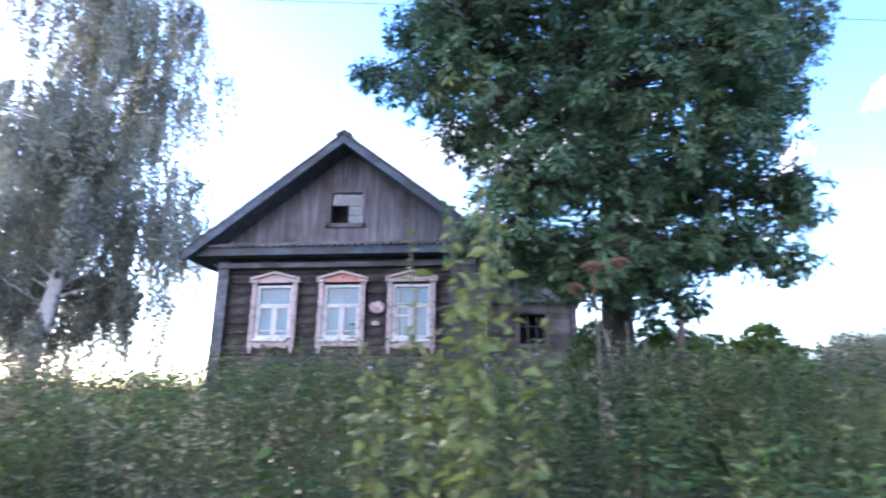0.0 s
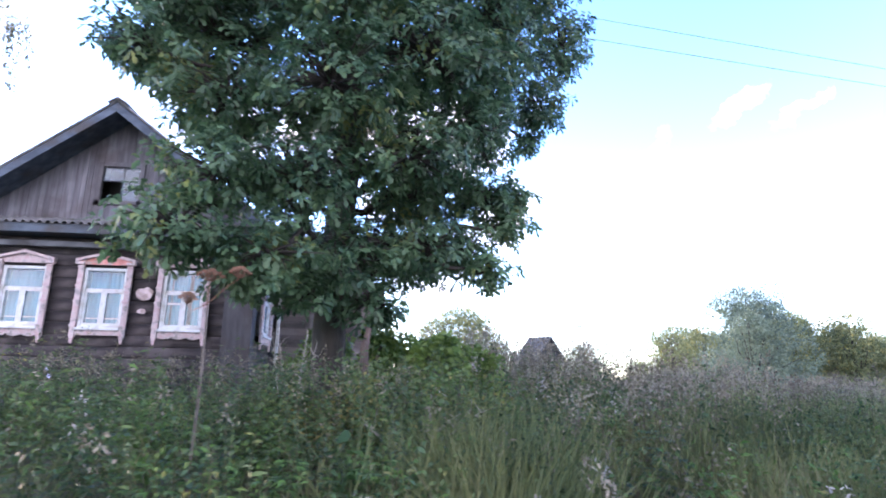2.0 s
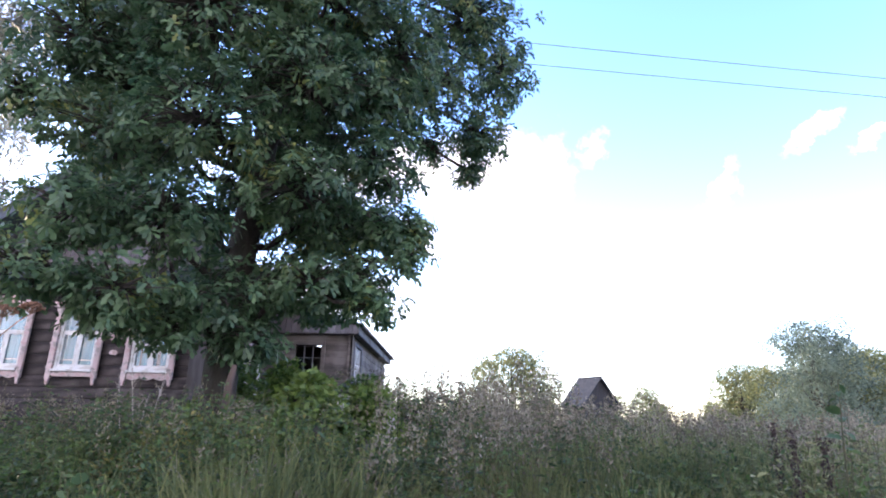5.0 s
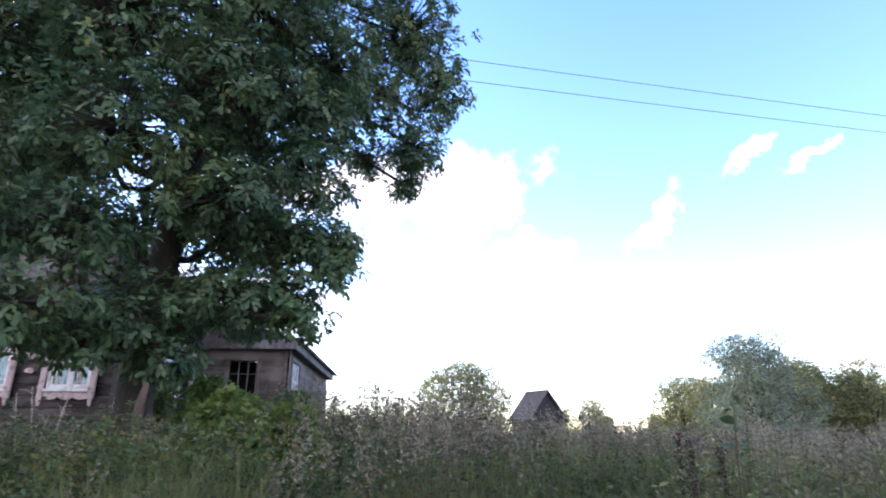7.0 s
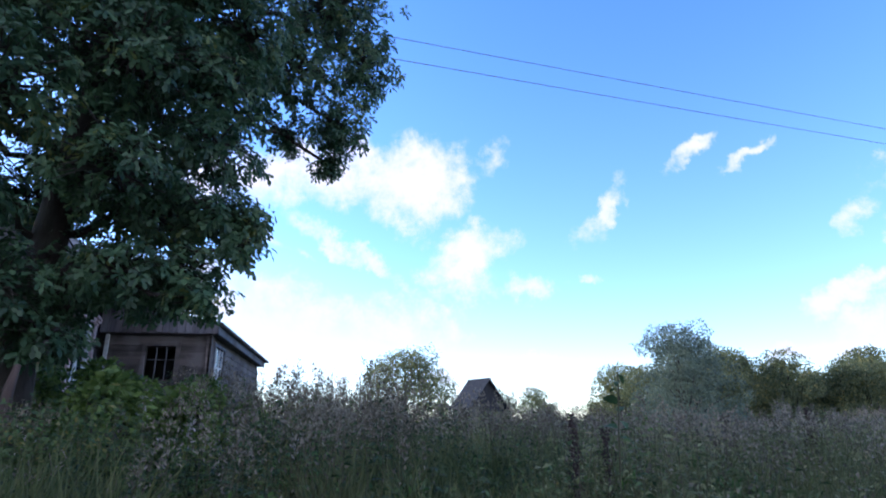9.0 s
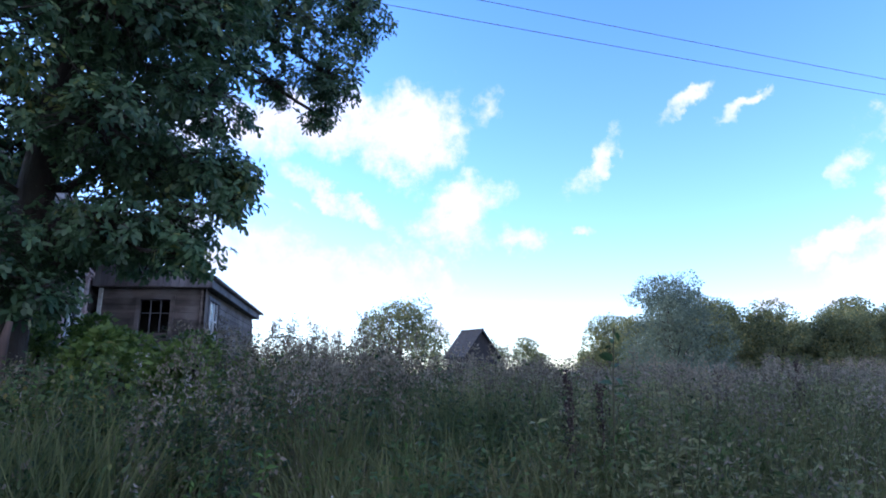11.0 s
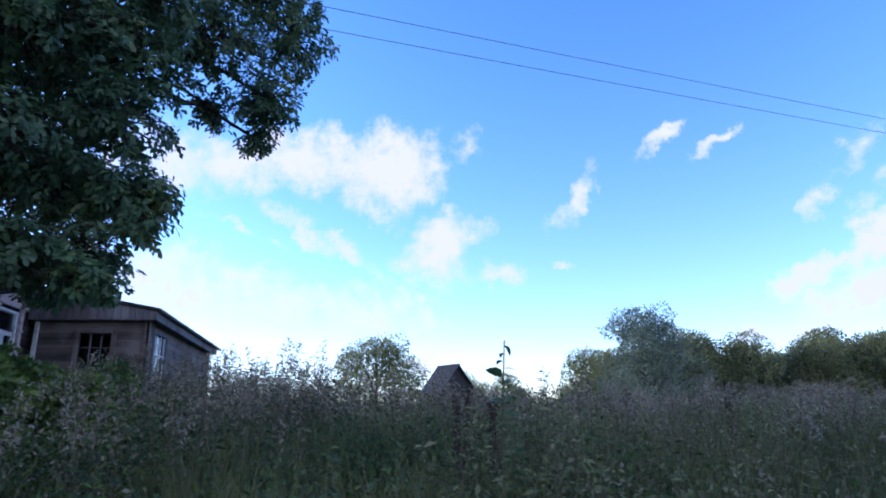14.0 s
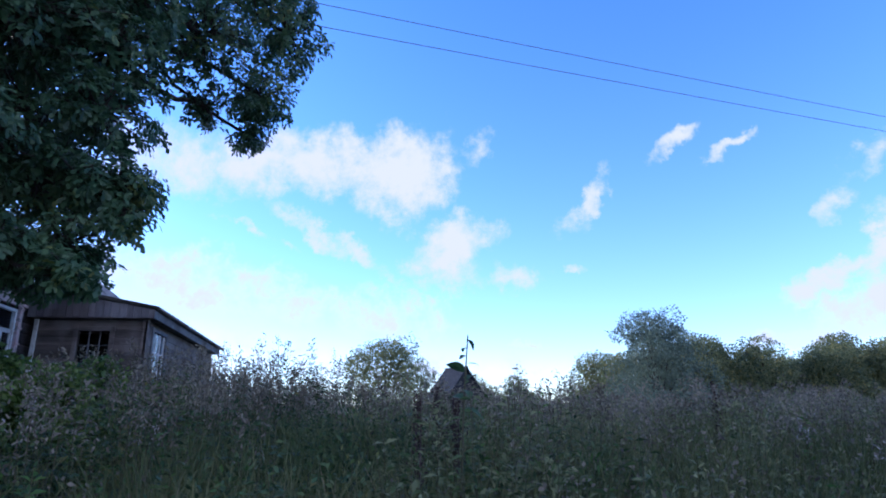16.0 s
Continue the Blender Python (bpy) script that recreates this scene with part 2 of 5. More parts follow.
M_WHITE = material("worn_white_paint", (0.42, 0.45, 0.47), 0.6, (0.55, 0.58, 0.60), 8, bump=0.2, colour3=(0.36, 0.36, 0.35), scale3=7.0)
M_CURTAIN = material("pale_blue_curtain", (0.03, 0.14, 0.21), 0.95, (0.10, 0.26, 0.34), 3, (6, 1, 0.4), 0.2, (0.03, 0.10, 0.16), 1.5)
M_ROOF = material("corrugated_fibre_cement", (0.15, 0.145, 0.145), 0.9, (0.25, 0.245, 0.24), 5, bump=0.4, colour3=(0.09, 0.095, 0.085), scale3=1.1)
M_BOARD = material("brown_annex_board", (0.046, 0.041, 0.040), 0.85, (0.118, 0.102, 0.096), 6, (0.2, 1, 1), 0.5, (0.12, 0.11, 0.11), 1.4, vary=0.25)
# near-black: the shade inside the rooms put into colour
M_INNER_SHADE = material("interior_shade_colour", (0.02, 0.018, 0.016), 0.95, (0.035, 0.03, 0.028), 3)
M_TIN = material("pinkish_patch", (0.50, 0.40, 0.40), 0.8, (0.36, 0.30, 0.30), 7, bump=0.3, colour3=(0.26, 0.2, 0.19), scale3=5)
M_GLASS = glass_material()
M_BARK = material("oak_bark", (0.016, 0.013, 0.011), 0.95, (0.036, 0.030, 0.026), 9, (1, 1, 0.25), 1.0, (0.028, 0.030, 0.022), 1.5)
M_BIRCH = material("birch_bark", (0.55, 0.54, 0.51), 0.8, (0.70, 0.69, 0.66), 5, (1, 1, 3), 0.4, (0.05, 0.045, 0.04), 2.2)
M_TWIG = material("brown_twig", (0.06, 0.05, 0.04), 0.9, (0.10, 0.085, 0.07), 8, bump=0.0)
M_DEADWOOD = material("grey_dead_wood", (0.16, 0.145, 0.13), 0.9, (0.28, 0.26, 0.24), 12, (1, 1, 0.3), 0.4)
M_CHICORY = material("violet_petal", (0.36, 0.37, 0.62), 0.7, (0.48, 0.48, 0.70), 30, bump=0.0)
M_WIRE = material("wire_metal", (0.10, 0.10, 0.11), 0.6, (0.15, 0.15, 0.16), 9, bump=0.0, metal=0.5)
M_OAK = leaf_material("oak_leaf", (0.025, 0.064, 0.036), (0.088, 0.160, 0.078), 0.42, 0.45, (0.16, 0.19, 0.06))
M_BLEAF = leaf_material("birch_leaf", (0.18, 0.195, 0.16), (0.31, 0.33, 0.26), 0.55, 0.5)
M_WEED = leaf_material("weed_leaf", (0.016, 0.036, 0.013), (0.078, 0.125, 0.040), 0.35, 0.6, (0.16, 0.15, 0.045))
M_WEED2 = leaf_material("bright_weed_leaf", (0.018, 0.052, 0.013), (0.085, 0.170, 0.038), 0.4, 0.6)
# weed leaf made lighter: brighter light on the right slope put into colour
M_WEED_LIT = leaf_material("lit_weed_leaf", (0.072, 0.096, 0.044), (0.215, 0.235, 0.11), 0.42, 0.6, (0.24, 0.22, 0.11))
M_NETTLE = leaf_material("nettle_leaf", (0.010, 0.028, 0.013), (0.045, 0.094, 0.034), 0.3, 0.6)
M_BURDOCK = leaf_material("burdock_leaf", (0.06, 0.125, 0.030), (0.12, 0.215, 0.055), 0.4, 0.5)
M_DOCK = leaf_material("dark_dock_seed", (0.022, 0.015, 0.014), (0.055, 0.038, 0.034), 0.15, 0.95)
M_TALL = leaf_material("tall_weed_leaf", (0.042, 0.072, 0.022), (0.115, 0.155, 0.048), 0.4, 0.5)
M_BARN = material("dark_barn_board", (0.012, 0.013, 0.016), 0.95, (0.028, 0.029, 0.034), 6, (1, 1, 0.15), 0.3)
M_BARNROOF = material("dark_barn_roof", (0.010, 0.016, 0.024), 1.0, (0.022, 0.030, 0.040), 4, (1, 1, 1), 0.3)
M_DRY = leaf_material("dry_seed_head", (0.085, 0.076, 0.056), (0.235, 0.215, 0.165), 0.3, 0.9)
M_FLUFF = leaf_material("seed_fluff", (0.24, 0.23, 0.22), (0.42, 0.40, 0.38), 0.4, 0.95)
M_GRASS = leaf_material("grass_blade", (0.048, 0.076, 0.026), (0.155, 0.17, 0.070), 0.35, 0.6, (0.19, 0.17, 0.10))
M_FAR = leaf_material("far_leaf", (0.080, 0.110, 0.060), (0.20, 0.22, 0.090), 0.4, 0.7, (0.30, 0.26, 0.08))
M_FARB = leaf_material("blue_green_leaf", (0.065, 0.105, 0.085), (0.15, 0.205, 0.15), 0.35, 0.6)
M_TRUNKB = material("reddish_dead_wood", (0.030, 0.021, 0.018), 0.9, (0.085, 0.060, 0.053), 8, (1, 1, 0.2), 0.5)
M_SUCKER = leaf_material("sucker_leaf", (0.045, 0.095, 0.022), (0.14, 0.21, 0.05), 0.4, 0.5)
M_STEM = leaf_material("weed_stem", (0.035, 0.042, 0.020), (0.095, 0.085, 0.045), 0.1, 0.8)
M_UMBEL = leaf_material("rusty_umbel", (0.14, 0.075, 0.05), (0.26, 0.15, 0.10), 0.2, 0.95)


# ---- mesh helpers ----
def box(bm, x0, x1, y0, y1, z0, z1, m=None):
    vs = [bm.verts.new((x, y, z)) for z in (z0, z1) for y in (y0, y1) for x in (x0, x1)]
    for f in ((0, 2, 3, 1), (4, 5, 7, 6), (0, 1, 5, 4), (2, 6, 7, 3), (0, 4, 6, 2), (1, 3, 7, 5)):
        bm.faces.new([vs[i] for i in f])
    if m is not None:
        bmesh.ops.transform(bm, matrix=m, verts=vs)
    return vs


def slab(bm, outline, y0, y1):
    """A board cut to an outline in x and z, from y0 to y1."""
    a = [bm.verts.new((x, y0, z)) for x, z in outline]
    b = [bm.verts.new((x, y1, z)) for x, z in outline]
    bm.faces.new(a)
    bm.faces.new(b[::-1])
    for i in range(len(a)):
        j = (i + 1) % len(a)
        bm.faces.new((a[j], a[i], b[i], b[j]))


def tube(bm, pts, radii, sides=6):
    """A tapering tube along points, closed at the ends."""
    rings = []
    for i, p in enumerate(pts):
        p = Vector(p)
        d = (Vector(pts[min(i + 1, len(pts) - 1)]) - Vector(pts[max(i - 1, 0)])).normalized()
        u = d.orthogonal().normalized() if abs(d.z) < 0.9 else Vector((1, 0, 0)).cross(d).normalized()
        v = d.cross(u)
        rings.append([bm.verts.new(p + float(radii[i]) * (math.cos(a) * u + math.sin(a) * v)) for a in (2 * math.pi * k / sides for k in range(sides))])
    for a, b in zip(rings, rings[1:]):
        for k in range(sides):
            j = (k + 1) % sides
            bm.faces.new((a[k], a[j], b[j], b[k]))
    bm.faces.new(rings[0][::-1])
    bm.faces.new(rings[-1])


def link(name, bm, mat, bevel=0.0, smooth=False):
    if bevel:
        bmesh.ops.bevel(bm, geom=bm.edges[:], offset=bevel, segments=1, affect="EDGES")
    bmesh.ops.recalc_face_normals(bm, faces=bm.faces[:])
    me = bpy.data.meshes.new(name)
    bm.to_mesh(me)
    bm.free()
    me.materials.append(mat)
    if smooth:
        me.shade_smooth()
    return new(name, me)


def part(name, bm, mat, parent, label="", bevel=0.0, smooth=False):
    ob = link(name, bm, mat, bevel, smooth)
    ob.parent = parent
    if label:
        tagged(ob, label)
    return ob


def array_mesh(name, verts, faces, mat):
    """A mesh from an (n, 3) array and an (m, k) array of corner numbers."""
    me = bpy.data.meshes.new(name)
    n, k = faces.shape
    me.vertices.add(len(verts))
    me.vertices.foreach_set("co", np.ascontiguousarray(verts, dtype=np.float32).ravel())
    me.loops.add(n * k)
    me.loops.foreach_set("vertex_index", np.ascontiguousarray(faces, dtype=np.int32).ravel())
    me.polygons.add(n)
    me.polygons.foreach_set("loop_start", np.arange(0, n * k, k, dtype=np.int32))
    me.update(calc_edges=True)
    me.materials.append(mat)
    return me


def smoothstep(a):
    a = np.clip(a, 0, 1)
    return a * a * (3 - 2 * a)


def ground_z(x, y):
    """The lane is at 0; a bank rises from it to the field on which the house stands."""
    x, y = np.asarray(x, float), np.asarray(y, float)
    bank = (0.85 - 0.05 * smoothstep((x - 5.5) / 4.5)) * smoothstep((y + 10.9 + 0.25 * np.sin(0.7 * x)) / 4.6)
    far = np.clip((y - 20) / 60, 0, 1) * 0.4
    return bank + far + 0.05 * np.sin(0.9 * x + 0.4 * y) * np.cos(0.6 * y - 0.3 * x)


rng = np.random.default_rng(7)


LEAF_SHAPES = {
    "lance": ((0.0, 0.03), (0.45, 0.5), (1.0, 0.02)),
    "lobed": ((0.0, 0.04), (0.36, 0.40), (0.5, 0.20), (0.76, 0.54), (1.0, 0.14)),
    "seed": ((0.0, 0.45), (1.0, 0.3)),
    "broad": ((0.0, 0.12), (0.22, 0.46), (0.55, 0.46), (0.82, 0.24), (1.0, 0.02)),
}


def leaf_cloud(pos, way, size, width, droop=0.25, lobed=False, shape="lance", face=None):
    """One leaf a row, as vertices and quads: a blade from pos along way, folded along its rib."""
    n = len(pos)
    way = way / np.linalg.norm(way, axis=1, keepdims=True)
    side = np.cross(way, rng.normal(size=(n, 3)) if face is None else face)
    side /= np.linalg.norm(side, axis=1, keepdims=True) + 1e-9
    up = np.cross(side, way)
    size, width = size[:, None], width[:, None]
    prof = LEAF_SHAPES["lobed" if lobed else shape]
    rows = []
    for a, w in prof:
        mid = pos + way * size * a - np.array((0, 0, 1.0)) * size * droop * a * a
        rows += [mid - side * width * w + up * width * 0.22 * w, mid + side * width * w + up * width * 0.22 * w]
    k = len(rows)
    verts = np.stack(rows, 1).reshape(-1, 3)
    quads = np.array([(2 * i, 2 * i + 1, 2 * i + 3, 2 * i + 2) for i in range(k // 2 - 1)])
    faces = (np.arange(n)[:, None, None] * k + quads[None]).reshape(-1, 4)
    return verts, faces


def stem_cloud(base, tip, radius):
    """Three-sided tapering stems."""
    n = len(base)
    ang = rng.uniform(0, 6.28, n)
    rows = []
    for p, r in ((base, radius), (tip, radius * 0.45)):
        for k in range(3):
            a = ang + k * 2.094
            rows.append(p + np.stack((np.cos(a) * r, np.sin(a) * r, 0 * a), 1))
    verts = np.stack(rows, 1).reshape(-1, 3)
    quads = np.array([(k, (k + 1) % 3, 3 + (k + 1) % 3, 3 + k) for k in range(3)])
    faces = (np.arange(n)[:, None, None] * 6 + quads[None]).reshape(-1, 4)
    return verts, faces


def joined(pairs):
    vs, fs, at = [], [], 0
    for v, f in pairs:
        vs.append(v)
        fs.append(f + at)
        at += len(v)
    return np.concatenate(vs), np.concatenate(fs)


def stuff(name, pairs, mat, label, category):
    return tagged(new(name, array_mesh(name, *joined(pairs), mat)), label, category, kind="stuff")


# ---- ground ----
def build_ground():
    near = np.arange(-30, 60.1, 0.75)
    xs = np.concatenate(([-1500, -600, -250, -120, -70, -45], near, [75, 100, 150, 300, 700, 1500]))
    near = np.arange(-20, 40.1, 0.75)
    ys = np.concatenate(([-1500, -600, -200, -80, -40, -27], near, [50, 65, 80, 110, 160, 300, 700, 1500]))
    gx, gy = np.meshgrid(xs, ys)
    gz = ground_z(gx, gy)
    nx = len(xs)
    a = (np.arange(len(ys) - 1)[:, None] * nx + np.arange(nx - 1)[None]).ravel()
    me = array_mesh("ground", np.stack((gx, gy, gz), -1).reshape(-1, 3), np.stack((a, a + 1, a + nx + 1, a + nx), 1), M_SOIL)
    me.shade_smooth()
    tagged(new("ground", me), "dark earth bank and overgrown village field", "ground", kind="structure")


build_ground()

# ---- house ----
HX, HZ0, HEAVE = 2.93, 0.85, 4.55     # half width, foot, top of the log wall
RIDGE, HBACK = 7.35, 9.0
GLASS_T, GLASS_B = 3.80, 2.68         # window panes, top and bottom
COURSE = 0.235


def log_mesh(length, seed):
    """A squared-off round log along x, with an uneven face."""
    r = random.Random(seed)
    bm = bmesh.new()
    n = max(2, int(length / 0.6) + 1)
    pts = [(-length / 2 + length * i / (n - 1), r.uniform(-0.008, 0.008), r.uniform(-0.006, 0.006)) for i in range(n)]
    tube(bm, pts, [0.127 + r.uniform(-0.012, 0.006) for _ in pts], 12)
    for v in bm.verts:
        v.co.y = max(v.co.y * 0.75, -0.052 + 0.010 * noise.noise((v.co.x * 2.3 + seed, v.co.z * 9, seed)))
    bmesh.ops.recalc_face_normals(bm, faces=bm.faces[:])
    me = bpy.data.meshes.new("log")
    bm.to_mesh(me)
    bm.free()
    me.materials.append(M_LOG)
    me.shade_smooth()
    return me


def log_wall(wall, length, at, turn, openings):
    """Logs along the wall's own x, left out over the openings (x0, x1, z0, z1)."""
    z, k = HZ0 + 0.12, 0
    while z < HEAVE - 0.05:
        cuts = [(-length / 2, length / 2)]
        for x0, x1, z0, z1 in openings:
            if z0 - 0.1 < z < z1 + 0.1:
                cuts = [c for a, b in cuts for c in ((a, min(b, x0)), (max(a, x1), b)) if c[1] - c[0] > 0.12]
        for a, b in cuts:
            ob = new("log", log_mesh(b - a, k * 31 + int(a * 10)))
            ob.parent = wall
            ob.matrix_local = Matrix.Translation(at) @ Matrix.Rotation(turn, 4, "Z") @ Matrix.Translation(((a + b) / 2, 0, z))
        z += COURSE
        k += 1


def window_casing(house, seed):
    """A carved village window, as parts round x = 0 with its face to -y; returns the window part."""
    r = random.Random(seed)
    w, b, t = 0.37, GLASS_B, GLASS_T
    bm = bmesh.new()
    for x0, x1, z0, z1 in ((-w - 0.06, -w, b - 0.06, t + 0.06), (w, w + 0.06, b - 0.06, t + 0.06), (-w, w, t, t + 0.06), (-w, w, b - 0.06, b)):
        box(bm, x0, x1, -0.11, 0.1, z0, z1)
    win = part("window", bm, M_WHITE, house, "worn white window with pink carved surround", 0.006)
    bm = bmesh.new()
    for x0, x1, z0, z1 in ((-w, w, 3.38, 3.43), (-0.022, 0.022, b, 3.38), (-w, w, b + 0.13, b + 0.145) if seed < 3 else (-w, -0.02, 3.14, 3.18)):
        box(bm, x0, x1, -0.075, -0.03, z0, z1)
    part("glazing_bar", bm, M_WHITE, win)
    bm = bmesh.new()
    for x0, x1 in ((-w, -0.022), (0.022, w)):
        for a0, a1, z0, z1 in ((x0, x0 + 0.035, b, 3.38), (x1 - 0.035, x1, b, 3.38), (x0 + 0.035, x1 - 0.035, b, b + 0.04), (x0 + 0.035, x1 - 0.035, 3.345, 3.38)):
            box(bm, a0, a1, -0.082, -0.058, z0, z1)
    part("casement", bm, M_WHITE, win)
    for x0, x1, z0, z1 in ((-w, w, 3.43, t), (-w, -0.022, b, 3.38), (0.022, w, b, 3.38)):
        bm = bmesh.new()
        box(bm, x0, x1, -0.055, -0.05, z0, z1)
        p = part("pane", bm, M_GLASS, win)
        p.visible_shadow = False
    # casing boards at both sides, with turned blocks
    for s in (-1, 1):
        bm = bmesh.new()
        x0, x1 = sorted((s * (w + 0.06), s * (w + 0.17)))
        box(bm, x0, x1, -0.17, -0.11, b - 0.25, t + 0.12)
        for z in (b - 0.05, b + 0.45, t - 0.35, t + 0.05):
            box(bm, x0 - 0.012, x1 + 0.012, -0.19, -0.168, z, z + 0.045)
        box(bm, x0 + 0.03, x1 - 0.03, -0.185, -0.168, b + 0.08, b + 0.42)
        slab(bm, [(x0 + 0.01, b - 0.25), (x1 - 0.01, b - 0.25), ((x0 + x1) / 2 + 0.02, b - 0.38), ((x0 + x1) / 2 - 0.02, b - 0.38)], -0.165, -0.12)
        part("side_casing", bm, M_PINK, win, "peeling pink carved side board", 0.005)
    bm = bmesh.new()
    slab(bm, [(-w - 0.17, t + 0.12), (w + 0.17, t + 0.12), (w + 0.17, t + 0.2), (0.12, t + 0.31), (0, t + 0.335), (-0.12, t + 0.31), (-w - 0.17, t + 0.2)], -0.16, -0.11)
    part("head_board", bm, M_RED if seed == 2 else M_PINK, win, "faded red and pink pediment board")
    bm = bmesh.new()
    for s in (-1, 1):
        slab(bm, [(s * (w + 0.22), t + 0.17), (s * (w + 0.22), t + 0.225), (0, t + 0.38), (0, t + 0.325)], -0.23, -0.12)
        box(bm, min(s * (w + 0.05), s * (w + 0.22)), max(s * (w + 0.05), s * (w + 0.22)), -0.22, -0.12, t + 0.115, t + 0.17)
    part("cornice", bm, M_PINK, win, "pink painted pointed cornice")
    bm = bmesh.new()
    box(bm, -w - 0.06, w + 0.06, -0.2, -0.1, b - 0.11, b - 0.06)
    part("sill", bm, M_WHITE, win, "worn white sill", 0.006)
    bm = bmesh.new()
    edge = [(-w - 0.06 + (2 * w + 0.12) * i / 24, b - 0.21 - (0.0 if seed == 2 else 0.05) * abs(math.sin(i / 24 * 3 * math.pi)) ** 0.6) for i in range(25)]
    slab(bm, [(w + 0.06, b - 0.11), (-w - 0.06, b - 0.11)] + edge, -0.15, -0.11)
    part("apron_board", bm, M_PINK, win, "scalloped pink apron board")
    bm = bmesh.new()
    n = 26
    rows = [[bm.verts.new((-w + 2 * w * i / n, 0.06 + 0.022 * math.sin(i * 1.9 + seed) + (0.02 if abs(i - n / 2) < 1.5 else 0), z)) for i in range(n + 1)] for z in (b, t)]
    for i in range(n):
        if not (seed == 3 and (14 < i < 18 or 1 < i < 4)) and not (seed == 2 and i == 13):
            bm.faces.new((rows[0][i], rows[0][i + 1], rows[1][i + 1], rows[1][i]))
    part("curtain", bm, M_CURTAIN, win, "pale blue drawn curtain", smooth=True)
    return win


def corrugated(bm, x0, x1, length, pitch=0.16, amp=0.028, thick=0.012, wob=0.0):
    """A corrugated sheet in its own plane: waves across x, running along y from 0 to length."""
    n = max(4, int((x1 - x0) / pitch * 8))
    r = random.Random(int(length * 100))
    rows = []
    for y in (0, length * 0.5, length):
        for dz in (0, -thick):
            rows.append([bm.verts.new((x0 + (x1 - x0) * i / n, y, dz + amp * math.sin((x1 - x0) * i / n / pitch * 2 * math.pi) + (r.uniform(-wob, wob) if i % 8 == 0 else 0))) for i in range(n + 1)])
    top, bot = rows[0::2], rows[1::2]
    for j in range(2):
        for i in range(n):
            bm.faces.new((top[j][i], top[j][i + 1], top[j + 1][i + 1], top[j + 1][i]))
            bm.faces.new((bot[j][i], bot[j + 1][i], bot[j + 1][i + 1], bot[j][i + 1]))
    for j, k in ((0, 0), (2, 1)):
        for i in range(n):
            bm.faces.new((top[j][i], bot[j][i], bot[j][i + 1], top[j][i + 1]))


def build_house():
    house = tagged(new("house"), "abandoned dark log house with pink carved window surrounds", "house")
    wins = [(-1.6, 1), (0.0, 2), (1.6, 3)]
    holes = [(x - 0.43, x + 0.43, GLASS_B - 0.06, GLASS_T + 0.06) for x, _ in wins]
    # backing walls with openings through them
    bm = bmesh.new()
    xs = [-HX] + [v for h in holes for v in h[:2]] + [HX]
    for a, b in zip(xs[0::2], xs[1::2]):
        box(bm, a, b, 0.02, 0.14, HZ0 - 0.3, HEAVE)
    for h in holes:
        box(bm, h[0], h[1], 0.02, 0.14, HZ0 - 0.3, h[2])
        box(bm, h[0], h[1], 0.02, 0.14, h[3], HEAVE)
    front = part("wall_front", bm, M_LOG, house, "dark weathered log front wall")
    log_wall(front, 2 * HX, (0, 0.03, 0), 0, holes)
    bm = bmesh.new()
    box(bm, HX - 0.14, HX - 0.02, 0.14, 0.72, HZ0 - 0.3, HEAVE)
    box(bm, HX - 0.14, HX - 0.02, 1.58, HBACK, HZ0 - 0.3, HEAVE)
    box(bm, HX - 0.14, HX - 0.02, 0.72, 1.58, HZ0 - 0.3, GLASS_B - 0.06)
    box(bm, HX - 0.14, HX - 0.02, 0.72, 1.58, GLASS_T + 0.06, HEAVE)
    east = part("wall_side", bm, M_LOG, house)
    # along the side wall, its own x runs towards +y
    log_wall(east, HBACK, (HX - 0.03, HBACK / 2, 0), math.pi / 2, [(1.15 - 0.43 - HBACK / 2, 1.15 + 0.43 - HBACK / 2, GLASS_B - 0.06, GLASS_T + 0.06)])
    bm = bmesh.new()
    box(bm, -HX + 0.02, -HX + 0.14, 0.14, HBACK, HZ0 - 0.3, HEAVE)
    box(bm, -HX + 0.14, HX - 0.14, HBACK - 0.12, HBACK, HZ0 - 0.3, HEAVE)
    west = part("wall_back", bm, M_LOG, house)
    log_wall(west, HBACK, (-HX + 0.03, HBACK / 2, 0), -math.pi / 2, [])
    # floor, ceiling and cross wall, near-black in place of indoor shade
    bm = bmesh.new()
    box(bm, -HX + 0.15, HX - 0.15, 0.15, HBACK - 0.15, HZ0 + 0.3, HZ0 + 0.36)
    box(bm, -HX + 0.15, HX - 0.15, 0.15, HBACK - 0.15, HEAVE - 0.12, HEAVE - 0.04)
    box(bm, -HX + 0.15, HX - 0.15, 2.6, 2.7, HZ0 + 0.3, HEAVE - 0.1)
    part("shaded_inner_box", bm, M_INNER_SHADE, house)
    for x, k in wins:
        w = window_casing(house, k)
        w.matrix_local = Matrix.Translation((x, 0.0, 0))
    w = window_casing(house, 4)
    w.matrix_local = Matrix.Translation((HX, 1.15, 0)) @ Matrix.Rotation(math.pi / 2, 4, "Z")
    # corner boards
    for s in (-1, 1):
        bm = bmesh.new()
        x0, x1 = sorted((s * (HX + 0.08), s * (HX - 0.16)))
        if s > 0:
            x0 = HX - 0.48
        box(bm, x0, x1, -0.16, -0.12, HZ0, HEAVE - 0.1)
        x0, x1 = sorted((s * (HX + 0.12), s * (HX + 0.08)))
        box(bm, x0, x1, -0.16, 0.18, HZ0, HEAVE - 0.1)
        part("corner_board", bm, M_TRIM if s < 0 else M_CORNER, house, "grey weathered corner board", 0.006)
    # eave box and cornice along the front
    EX = HX + 0.72
    bm = bmesh.new()
